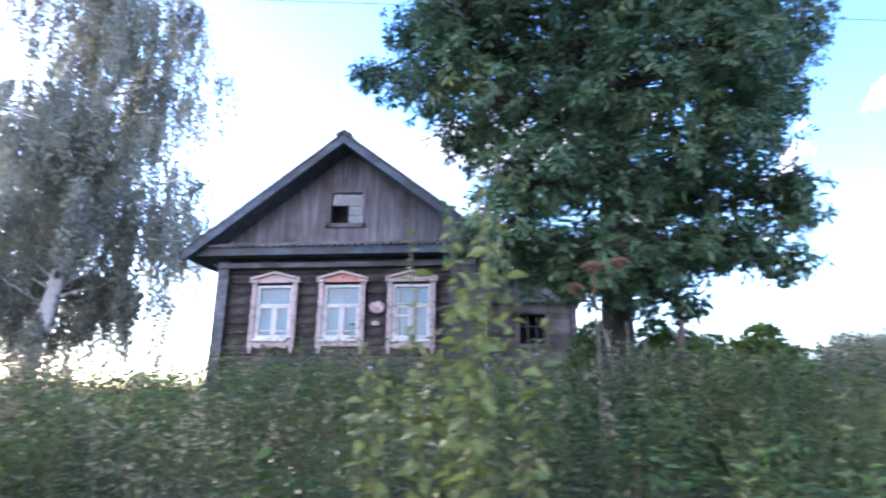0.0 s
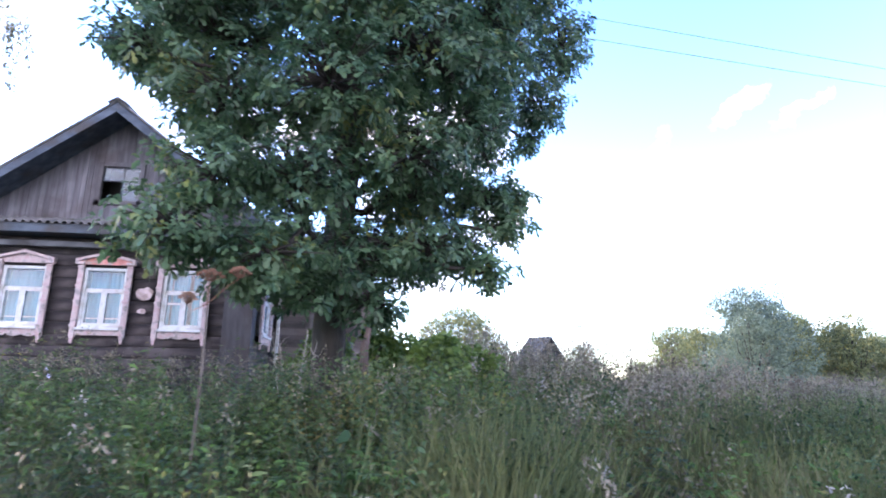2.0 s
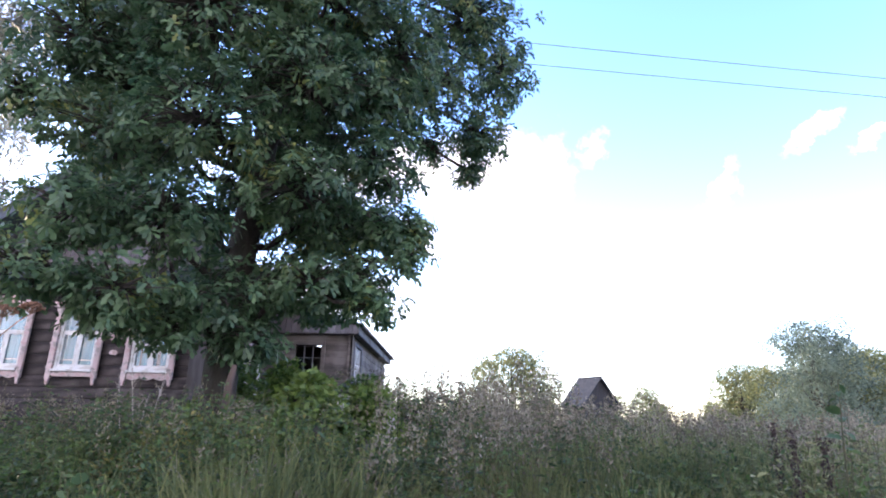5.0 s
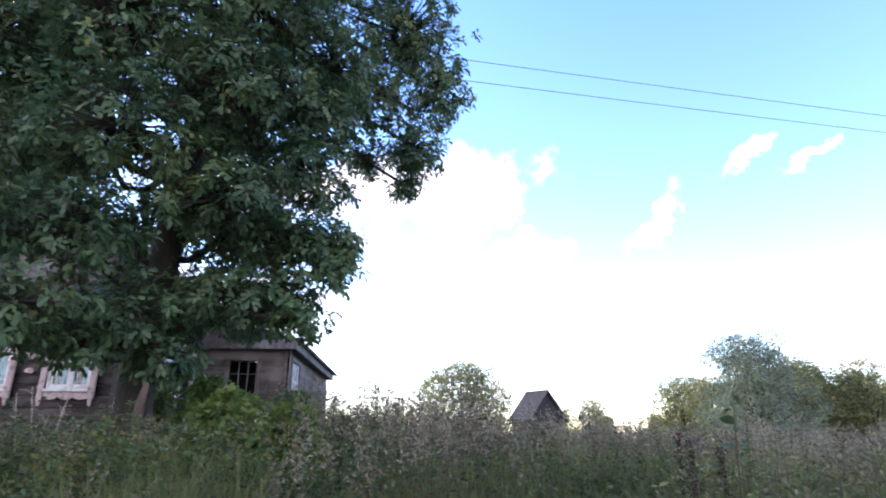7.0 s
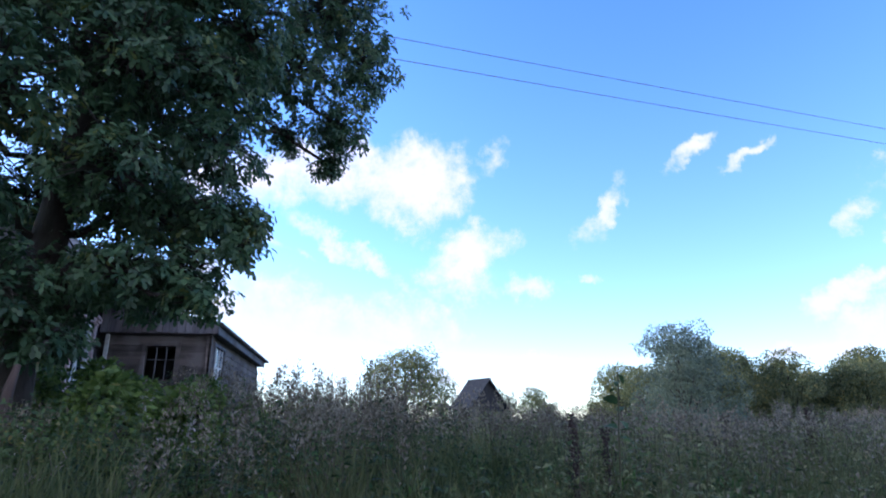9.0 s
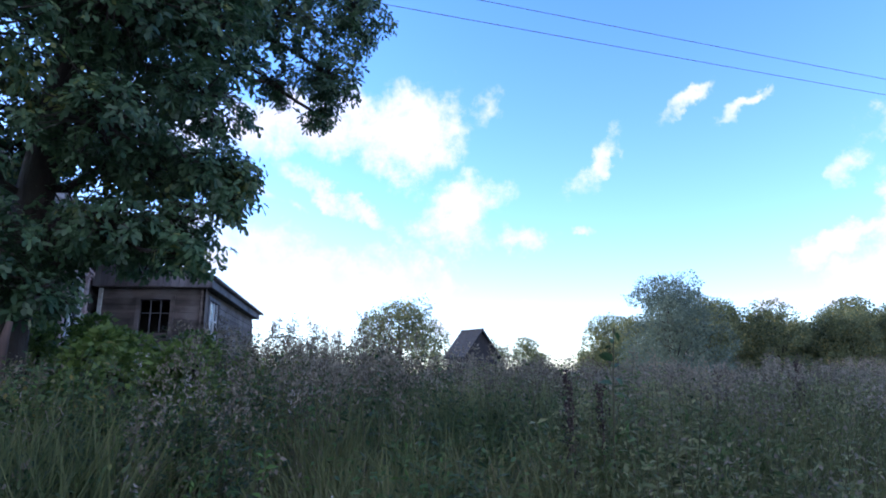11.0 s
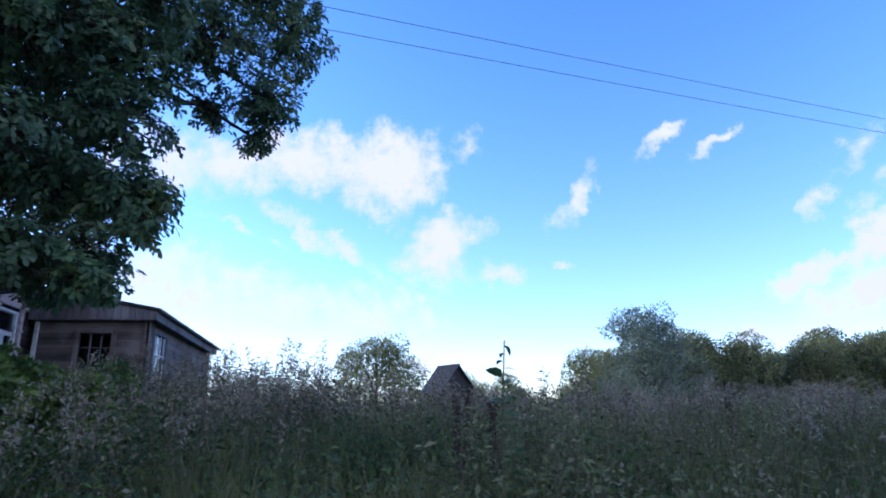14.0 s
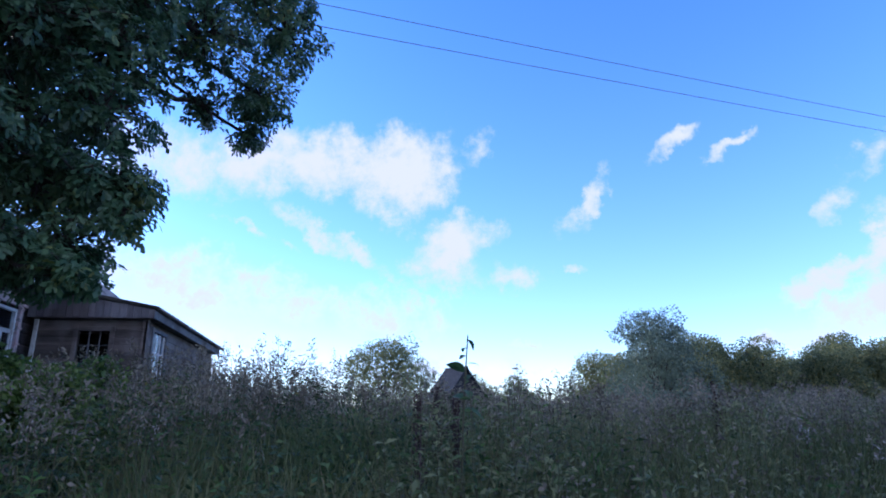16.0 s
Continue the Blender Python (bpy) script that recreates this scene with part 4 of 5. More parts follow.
def build_birch():
    x, y = -12.3, 5.0
    base = np.array((x, y, float(ground_z(x, y)) - 0.1))
    pts = [(0, 0, 0), (0.35, 0, 2.5), (0.8, 0.1, 6), (1.2, 0.2, 10), (1.5, 0.2, 14), (1.7, 0.2, 19)]
    trunk = (pts, (0.30, 0.25, 0.20, 0.15, 0.09, 0.03))
    limbs, twigs, pos, way = [], [], [], []
    for k in range(118):
        h = rng.uniform(2.2, 18.0) if k < 84 else rng.uniform(2.2, 9.0)
        root = np.array([np.interp(h, [p[2] for p in pts], [p[j] for p in pts]) for j in range(3)])
        a = rng.uniform(0, 6.283)
        reach = np.interp(h, (2.5, 5, 9, 14, 18), (3.4, 4.9, 5.0, 3.9, 1.4)) * rng.uniform(0.4, 1.05)
        end = root + np.array((math.cos(a) * reach, math.sin(a) * reach, rng.uniform(0.3, 1.8)))
        path = bent(root, end, 0.5, 5, 0.12)
        limbs.append([(path, [0.055 - 0.009 * i for i in range(6)])])
        for _ in range(int(7 + reach * 4)):
            f = rng.uniform(0.25, 1.0)
            start = root + (end - root) * f + np.array((0, 0, 0.5 * math.sin(f * 3.14)))
            ln = rng.uniform(0.9, 3.0)
            drift = rng.normal(size=3) * 0.28
            stop = start + np.array((drift[0], drift[1], -ln))
            twigs.append((bent(start, stop, 0.0, 2, 0.05), [0.008, 0.006, 0.003]))
            m = int(ln * 30)
            fs = rng.uniform(0.05, 1, m)[:, None]
            pos.append(start + (stop - start) * fs + rng.normal(size=(m, 3)) * 0.07)
            way.append(rng.normal(size=(m, 3)) * 0.6 + np.array((0, 0, -1.0)))
    pos, way = np.concatenate(pos), np.concatenate(way)
    n = len(pos)
    leaves = leaf_cloud(pos, way, rng.uniform(0.09, 0.16, n), rng.uniform(0.07, 0.12, n), 0.1)
    ob = tree("birch_tree", base, "tall birch with hanging twigs and thin pale foliage", "tree", trunk, limbs, leaves, M_BIRCH, M_BLEAF)
    bm = bmesh.new()
    for p, rad in twigs:
        tube(bm, p, rad, 3)
    tagged(part("twig_mass", bm, M_TWIG, ob), kind="stuff")


def bush_leaves(lobes, count, size):
    """Leaves spread over the skins of several lobes (x, y, z, rx, rz)."""
    pos, way = [], []
    area = [l[3] * l[4] for l in lobes]
    for l, a in zip(lobes, area):
        n = int(count * a / sum(area))
        d = rng.normal(size=(n, 3))
        d /= np.linalg.norm(d, axis=1, keepdims=True)
        bump = 1 + 0.16 * np.sin(5 * d[:, :1] + 3 * l[0]) * np.cos(6 * d[:, 2:] + l[1]) + 0.1 * rng.normal(size=(n, 1))
        f = rng.uniform(0.5, 1, (n, 1)) ** 0.4 * bump
        pos.append(np.array(l[:3]) + d * f * np.array((l[3], l[3], l[4])))
        way.append(d + rng.normal(size=(n, 3)) * 0.7)
    pos, way = np.concatenate(pos), np.concatenate(way)
    n = len(pos)
    return leaf_cloud(pos, way, rng.uniform(0.7, 1.3, n) * size, rng.uniform(0.45, 0.8, n) * size, 0.2)


def make_tree(name, at, height, radius, label, category, leaf_mat, seed, count=3500, size=0.3, low=0.25, lobes_n=22):
    r = random.Random(seed)
    lobes = []
    for i in range(lobes_n):
        z = low + (0.9 - low) * (i + r.random()) / lobes_n
        spread = math.sqrt(max(0.05, 1 - ((z - low) / (1 - low)) ** 2))
        a, f = r.uniform(0, 6.28), r.uniform(0.05, 1.0) ** 0.5 * 0.78 * spread
        lobes.append((radius * f * math.cos(a), radius * f * math.sin(a), height * z, radius * r.uniform(0.22, 0.4), height * r.uniform(0.08, 0.14)))
    lobes.append((0, 0, height * 0.88, radius * 0.3, height * 0.12))
    trunk = ([(0, 0, -0.3), (0.1, 0, height * 0.4), (0, 0.1, height * 0.85)], (height * 0.025, height * 0.016, 0.03))
    limbs = []
    for l in lobes[::3]:
        limbs.append([(bent((0.05, 0, height * low * 0.9), l[:3], 0.2, 4, 0.1), [0.1, 0.08, 0.06, 0.04, 0.02])])
    return tree(name, at, label, category, trunk, limbs, bush_leaves(lobes, count, size), M_BARK, leaf_mat)


def build_far_trees():
    make_tree("round_tree", at_ground(17.0, 85), 13.6, 8.2, "round olive-green willow standing alone in the far field", "tree", M_FAR, 3, 11000, 0.36, 0.36, 40)
    make_tree("blue_green_tree", at_ground(36.2, 35), 9.7, 5.0, "blue-green willow at the edge of the far wood", "tree", M_FARB, 4, 24000, 0.19, 0.08, 46)
    kinds = []
    for k in range(5):
        t = make_tree("wood_tree", at_ground(49 + 9 * k, 66 - 2.5 * k), 9.3 + 0.9 * (k % 3), 5.2 + 0.6 * (k % 2), "yellow-green leafy tree in the far wood", "tree", M_FAR, 20 + k, 7500, 0.30, 0.06, 34)
        tagged(t, group="trees of the far wood")
        kinds.append(t)
    r = random.Random(12)
    for i in range(50):
        f = r.random()
        x = 51 + 62 * f + r.uniform(-2, 3)
        y = 74 - 22 * f + r.uniform(-7, 9)
        s = r.uniform(0.68, 1.22) * (0.85 if f < 0.1 else 1)
        copy_thing(kinds[i % 5], Matrix.Translation(at_ground(x, y)) @ Matrix.Rotation(r.uniform(0, 6.28), 4, "Z") @ Matrix.Scale(s, 4))
    for i in range(24):
        # low trees far off: behind the house, and along the horizon
        x = -66 + 6.3 * i + r.uniform(-2, 2) + (8 if i > 11 else 0)
        s = (1.25 if 48 < x < 64 else r.uniform(0.8, 1.1)) if i > 11 else r.uniform(0.22, 0.4)
        y = 165 + r.uniform(-8, 20) if i > 11 else 60 + r.uniform(-8, 8)
        copy_thing(kinds[i % 5], Matrix.Translation(at_ground(x, y)) @ Matrix.Rotation(r.uniform(0, 6.28), 4, "Z") @ Matrix.Scale(s, 4))


build_oak()
build_birch()
build_far_trees()


# ---- barn ----
def build_barn():
    barn = tagged(new("barn"), "small dark log barn with a steep roof in the far field", "barn")
    barn.location = (22.7, 49.5, float(ground_z(22, 50)))
    barn.rotation_euler = (0, 0, radians(34))
    w, ln, top, eave = 2.5, 2.6, 5.8, 3.3
    bm = bmesh.new()
    slab(bm, [(-w, 0), (w, 0), (w, eave), (0, top - 0.1), (-w, eave)], 0, 0.15)
    slab(bm, [(-w, 0), (w, 0), (w, eave), (0, top - 0.1), (-w, eave)], ln - 0.15, ln)
    box(bm, -w, -w + 0.15, 0.15, ln - 0.15, 0, eave)
    box(bm, w - 0.15, w, 0.15, ln - 0.15, 0, eave)
    part("wall", bm, M_BARN, barn, "dark weathered board wall")
    for s in (-1, 1):
        bm = bmesh.new()
        e = w + 0.35
        drop = (top - eave + 0.1) / w
        slab(bm, [(0, top), (s * e, top - drop * e), (s * e, top - drop * e + 0.12), (0, top + 0.14)], -0.4, ln + 0.3)
        part("roof", bm, M_BARNROOF, barn, "dark steep roof slope")
    bm = bmesh.new()
    box(bm, -0.1, 0.1, -0.42, ln + 0.3, top + 0.08, top + 0.2)
    part("ridge_board", bm, M_BARNROOF, barn)


build_barn()


# ---- overhead wires ----
def build_wire(z):
    bm = bmesh.new()
    pts = []
    for i in range(41):
        f = i / 40
        x = -25 + 95 * f
        y = -3.3 + (x - 8.9) * 0.211
        pts.append((x, y, z + 0.5 * (2 * f - 1) ** 2 - 0.1 + 0.05 * (x - 9)))
    tube(bm, pts, [0.0065] * 41, 4)
    tagged(link("overhead_wire", bm, M_WIRE), "thin grey overhead power wire", "wire", "overhead wires")


build_wire(7.97)
build_wire(8.42)


# ---- weeds ----
def inside_buildings(x, y):
    return ((np.abs(x) < HX + 0.25) & (y > -0.35) & (y < HBACK + 0.3)) | ((x > HX) & (x < AX + 0.2) & (y > AY - 0.2) & (y < 9.9)) | (np.hypot(x - 5.15, y + 5.3) < 0.4)


def spots(n, x0, x1, y0, y1):
    x, y = rng.uniform(x0, x1, n), rng.uniform(y0, y1, n)
    keep = ~inside_buildings(x, y)
    x, y = x[keep], y[keep]
    return np.stack((x, y, ground_z(x, y)), 1)


def patches(x, y, k):
    """Smooth patchiness between 0 and 1, a different one for each k."""
    a = np.sin(0.83 * x + 1.7 * k) * np.cos(0.91 * y - 2.3 * k) + 0.6 * np.sin(2.1 * x - 1.3 * y + k) + 0.4 * np.cos(3.7 * y + 2.9 * x + 3 * k)
    return np.clip(0.5 + 0.33 * a, 0, 1)


def grown(n, x0, x1, y0, y1, k, least=0.35):
    """Spots of one kind of weed, where its patches are."""
    b = spots(n, x0, x1, y0, y1)
    p = patches(b[:, 0], b[:, 1], k)
    return b[rng.uniform(size=len(b)) < np.clip((p - least) * 3, 0.06, 1)]


def tall(b, low, high):
    """Heights that swell and sink from clump to clump."""
    open_field = np.interp(b[:, 0], (8.5, 11.0, 16.0), (1.0, 0.88, 0.78))
    return rng.uniform(low, high, len(b)) * (0.8 + 0.4 * patches(b[:, 0] * 1.3, b[:, 1] * 1.3, 9)) * open_field


def leafy(base, height, per, size, lean=0.12, top=1.0, low=0.15, shape="lance", wide=(0.25, 0.45), lift=(0.1, 0.7), droop=0.35):
    """Upright leafy stalks: stems, and leaves spiralling up each."""
    n = len(base)
    tip = base + np.stack((rng.normal(size=n) * lean, rng.normal(size=n) * lean, np.ones(n)), 1) * height[:, None]
    f = np.linspace(low, top, per)[None] + rng.uniform(-0.04, 0.04, (n, per))
    pos = base[:, None] + (tip - base)[:, None] * f[..., None]
    a = np.arange(per)[None] * 2.4 + rng.uniform(0, 6.28, (n, 1))
    way = np.stack((np.cos(a), np.sin(a), rng.uniform(*lift, a.shape)), -1)
    size = (size * (1.15 - 0.6 * f) * rng.uniform(0.7, 1.3, f.shape) * (height / height.mean())[:, None]).ravel()
    lv = leaf_cloud(pos.reshape(-1, 3), way.reshape(-1, 3), size, size * rng.uniform(*wide, size.shape), droop, shape=shape)
    return stem_cloud(base, tip, np.full(n, 0.0038)), lv, tip


def bushy(base, height, per, size, spread=0.2, shape="lance", wide=(0.35, 0.6)):
    """Low bushy herbs: leaves spread through an upright egg, thicker towards its skin."""
    n = len(base)
    d = rng.normal(size=(n, per, 3))
    d /= np.linalg.norm(d, axis=2, keepdims=True)
    f = rng.uniform(0.25, 1, (n, per, 1)) ** 0.5
    r = spread * rng.uniform(0.7, 1.3, (n, 1, 1))
    pos = base[:, None] + np.array((0, 0, 0.55)) * height[:, None, None] + d * f * np.concatenate((r, r, 0.47 * height[:, None, None]), 2)
    way = d + np.array((0, 0, 0.5)) + rng.normal(size=(n, per, 3)) * 0.5
    s = rng.uniform(0.65, 1.3, n * per) * size
    return leaf_cloud(pos.reshape(-1, 3), way.reshape(-1, 3), s, s * rng.uniform(*wide, n * per), 0.3, shape=shape)


def seedy(base, height, per, size, lean=0.1):
    """Dry stalks with a loose plume of seeds on the top third."""
    n = len(base)
    tip = base + np.stack((rng.normal(size=n) * lean, rng.normal(size=n) * lean, np.ones(n)), 1) * height[:, None]
    f = 1.02 - np.abs(rng.normal(size=(n, per))) * 0.13
    spread = 0.025 + 0.12 * (1.02 - f)
    pos = base[:, None] + (tip - base)[:, None] * f[..., None] + rng.normal(size=(n, per, 3)) * spread[..., None]
    way = rng.normal(size=(n, per, 3)) * 0.7 + np.array((0, 0, 0.8))
    s = rng.uniform(0.6, 1.3, n * per) * size
    return stem_cloud(base, tip, np.full(n, 0.0036)), leaf_cloud(pos.reshape(-1, 3), way.reshape(-1, 3), s, s * 0.5, 0.1, shape="seed")


def whorled(base, height, tiers, size):
    """Stalks with fans of narrow leaflets, tier over tier, each fan spread flat like a hand."""
    n = len(base)
    tip = base + np.stack((rng.normal(size=n) * 0.1, rng.normal(size=n) * 0.1, np.ones(n)), 1) * height[:, None]
    pos, way, face, ln = [], [], [], []
    for k in range(tiers):
        f = 0.35 + 0.65 * (k + rng.uniform(0, 0.6, n)) / tiers
        for turn in (0.0, 2.1, 4.2):
            a0 = 1.3 * k + turn + rng.uniform(-0.4, 0.4, n)
            out = np.stack((np.cos(a0), np.sin(a0), rng.uniform(0.0, 0.6, n)), 1)
            hub = base + (tip - base) * f[:, None] + out * (size * 0.5 * (1.25 - 0.7 * f))[:, None]
            for j in (-1.0, -0.5, 0.0, 0.5, 1.0):
                a = a0 + 1.15 * j
                pos.append(hub)
                way.append(np.stack((np.cos(a), np.sin(a), out[:, 2] * 0.6 - 0.1), 1))
                face.append(np.stack((-0.5 * np.cos(a0), -0.5 * np.sin(a0), np.ones(n)), 1))
                ln.append(size * (1.25 - 0.7 * f) * (1 - 0.35 * abs(j)) * rng.uniform(0.8, 1.2, n))
    ln = np.concatenate(ln)
    return stem_cloud(base, tip, np.full(n, 0.0045)), leaf_cloud(np.concatenate(pos), np.concatenate(way), ln, ln * 0.26, 0.35, face=np.concatenate(face))


def blades(base, per, length, lean=0.35):
    n = len(base) * per
    pos = np.repeat(base, per, 0) + np.concatenate((rng.normal(size=(n, 2)) * 0.05, np.zeros((n, 1))), 1)
    way = np.concatenate((rng.normal(size=(n, 2)) * lean, np.ones((n, 1))), 1)
    ln = rng.uniform(0.6, 1.2, n) * length
    return leaf_cloud(pos, way, ln, rng.uniform(0.008, 0.016, n), 0.22)


def build_weeds():
    stems, green, bright, dark, dry, fluff, grass, pale = [], [], [], [], [], [], [], []
    # near bank: several kinds, each in its own patches
    b = grown(1250, -9, 11.5, -10.2, -3.0, 1, 0.25)
    s, l, _ = leafy(b, tall(b, 0.7, 1.15), 30, 0.085, wide=(0.16, 0.32))
    stems.append(s), green.append(l)
    b = grown(620, -9, 9.5, -10.4, -6.0, 2, 0.2)
    s, l = whorled(b, tall(b, 0.45, 0.85), 5, 0.13)
    stems.append(s), bright.append(l)
    b = grown(420, -9, 9.5, -10.4, -6.0, 8, 0.3)
    s, l = whorled(b, tall(b, 0.5, 0.9), 5, 0.11)
    stems.append(s), dark.append(l)
    b = grown(1100, -9, 11.5, -10.2, -3.5, 1, 0.2)
    green.append(bushy(b, tall(b, 0.65, 1.1), 84, 0.052, wide=(0.22, 0.42)))
    b = grown(1000, -9, 10.5, -10.3, -3.5, 2, 0.25)
    dark.append(bushy(b, tall(b, 0.55, 1.0), 78, 0.046, 0.19, "lance", (0.3, 0.5)))
    b = grown(600, -9, 10.5, -10.2, -3.0, 2)
    s, l, _ = leafy(b, tall(b, 0.7, 1.1), 26, 0.07, wide=(0.4, 0.65), lift=(-0.3, 0.3))
    stems.append(s), dark.append(l)
    b = grown(640, -9, 11.5, -10.3, -4.0, 3, 0.45)
    bright.append(bushy(b, tall(b, 0.5, 0.95), 70, 0.075, 0.17, "lance", (0.16, 0.3)))
    b = grown(700, -9, 21, -10.3, -4.0, 3, 0.4)
    s, l, _ = leafy(b, tall(b, 0.6, 1.0), 30, 0.10, wide=(0.16, 0.3), lift=(0.3, 1.2))
    stems.append(s), bright.append(l)
    b = grown(110, -9, 9, -10.6, -7.5, 4, 0.5)
    s, l, _ = leafy(b, tall(b, 0.4, 0.75), 10, 0.17, wide=(0.55, 0.8), shape="broad", droop=0.6, low=0.3)
    stems.append(s), bright.append(l)
    # dry plumes, thickest along the crest of the bank
    b = grown(2200, 7.2, 22, -8.2, -1.0, 5, 0.2)
    s, l = seedy(b, tall(b, 0.85, 1.2), 32, 0.028)
    stems.append(s), dry.append(l)
    b = grown(1100, -9, 7.2, -9.8, -2.0, 6, 0.35)
    s, l = seedy(b, tall(b, 0.8, 1.1), 26, 0.03)
    stems.append(s), dry.append(l)
    b = grown(1000, -9, 21, -10.2, -6.5, 6, 0.45)
    dry.append(bushy(b, tall(b, 0.4, 0.8), 40, 0.04, 0.14))
    b = np.stack((rng.normal(8.2, 0.6, 70), rng.normal(-4.9, 0.5, 70)), 1)
    b = np.concatenate((b, ground_z(b[:, 0], b[:, 1])[:, None]), 1)
    s, l = seedy(b, rng.uniform(1.05, 1.45, 70), 46, 0.028, 0.14)
    stems.append(s), dry.append(l)
    b = grown(130, 3, 20, -9.2, -5.0, 7, 0.5)
    s, l = seedy(b, tall(b, 0.7, 0.95), 26, 0.03)
    stems.append(s), fluff.append(l)
    b = grown(3600, -9, 21, -10.3, -3.5, 8, 0.32)
    grass.append(blades(b, 10, 0.8))
    # long grass on the crest below the oak
    b = np.stack((rng.normal(6.75, 0.42, 120), rng.normal(-8.3, 0.35, 120)), 1)
    b = np.concatenate((b, ground_z(b[:, 0], b[:, 1])[:, None]), 1)
    grass.append(blades(b, 14, 1.2, 0.3))
    # herbs before the oak's foot
    b = spots(150, 4.6, 7.0, -7.6, -6.5)
    s, l, _ = leafy(b, rng.uniform(0.75, 1.15, len(b)), 30, 0.09, wide=(0.2, 0.4))
    stems.append(s), dark.append(l)
    b = spots(90, 4.8, 7.2, -7.7, -6.6)
    green.append(bushy(b, rng.uniform(0.7, 1.1, len(b)), 90, 0.055))
    # seeding herbs along the far edge of the bank and on the open slope
    b = spots(1500, 7.5, 22, -3.6, 3.0)
    s, l, _ = leafy(b, tall(b, 0.85, 1.22), 24, 0.12)
    stems.append(s), green.append(l)
    b = spots(1000, 7.5, 22, -3.6, 3.0)
    s, l = seedy(b, tall(b, 1.0, 1.34), 34, 0.036)
    stems.append(s), dry.append(l)
    b = spots(550, 10.6, 19, -9.8, -5.0)
    dry.append(bushy(b, tall(b, 0.6, 1.0), 46, 0.045, 0.17))
    # weeds of the right slope, leaves coloured lighter in place of light
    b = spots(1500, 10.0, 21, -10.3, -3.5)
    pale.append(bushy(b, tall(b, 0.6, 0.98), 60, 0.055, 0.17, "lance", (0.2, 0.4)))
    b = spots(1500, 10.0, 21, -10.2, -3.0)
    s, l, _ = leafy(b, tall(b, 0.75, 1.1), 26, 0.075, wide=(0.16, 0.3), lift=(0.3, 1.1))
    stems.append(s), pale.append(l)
    b = spots(2600, 8.5, 20, -10.2, -5.0)
    grass.append(blades(b, 15, 0.95))
    # high weeds before the annex
    b = spots(420, 5.9, 9.6, -3.9, 0.6)
    s, l, _ = leafy(b, tall(b, 1.05, 1.5), 30, 0.11)
    stems.append(s), green.append(l)
    b = spots(260, 6.3, 9.8, -3.9, 0.6)
    s, l = seedy(b, tall(b, 1.2, 1.65), 36, 0.034)
    stems.append(s), dry.append(l)
    # middle field
    b = spots(6500, -22, 42, -3.0, 14)
    s, l, _ = leafy(b, tall(b, 0.6, 1.0), 14, 0.17)
    stems.append(s), green.append(l)
    b = grown(6500, 0, 42, -1.5, 14, 5, 0.1)
    s, l = seedy(b, tall(b, 0.75, 1.05), 18, 0.05)
    stems.append(s), dry.append(l)
    b = spots(3000, -22, 42, -3.5, 14)
    grass.append(blades(b, 8, 0.85))
    # far field
    b = spots(9000, -45, 95, 14, 70)
    _, l, _ = leafy(b, rng.uniform(0.5, 0.95, len(b)), 7, 0.42)
    green.append(l)
    b = spots(8000, 0, 90, 14, 60)
    _, l = seedy(b, rng.uniform(0.65, 1.0, len(b)), 6, 0.14)
    dry.append(l)
    stuff("weed_stems", stems, M_STEM, "thin dry and green stalks of the tall weeds", "weeds")
    stuff("green_weeds", green, M_WEED, "tall dense green weeds over the bank and field", "weeds")
    stuff("nettles", dark, M_NETTLE, "dark green nettle-like weeds on the bank", "weeds")
    stuff("bright_weeds", bright, M_WEED2, "bright green leafy weeds on the bank", "weeds")
    stuff("lit_weeds", pale, M_WEED_LIT, "olive-green weeds of the open slope, brighter light put into their colour", "weeds")
    stuff("dry_weeds", dry, M_DRY, "brown-mauve dry seed heads of tall weeds", "weeds")
    stuff("fluffy_weeds", fluff, M_FLUFF, "pale fluffy gone-to-seed weeds", "weeds")
    stuff("grass", grass, M_GRASS, "long pale grass among the weeds", "grass")


build_weeds()


# ---- single tall plants that stand out ----
def leaf_mesh(length, width, droop, mat):
    """A pointed leaf along +x on a short stalk, folded along its rib and drooping."""
    rows = [(length * (0.08 + 0.92 * a), w * width, length * (0.3 * a - droop * a * a)) for a, w in LEAF_SHAPES["broad"]]
    v = [(0, 0, 0), (0, 0.004, 0)]
    for x, w, z in rows:
        v += [(x, -w, z + 0.25 * w), (x, 0, z), (x, w, z + 0.25 * w)]
    f = [(0, 1, 3, 3)]
    for k in range(len(rows) - 1):
        a = 2 + 3 * k
        f += [(a, a + 1, a + 4, a + 3), (a + 1, a + 2, a + 5, a + 4)]
    me = bpy.data.meshes.new("leaf")
    me.from_pydata(v, [], [tuple(dict.fromkeys(q)) for q in f])
    me.materials.append(mat)
    return me


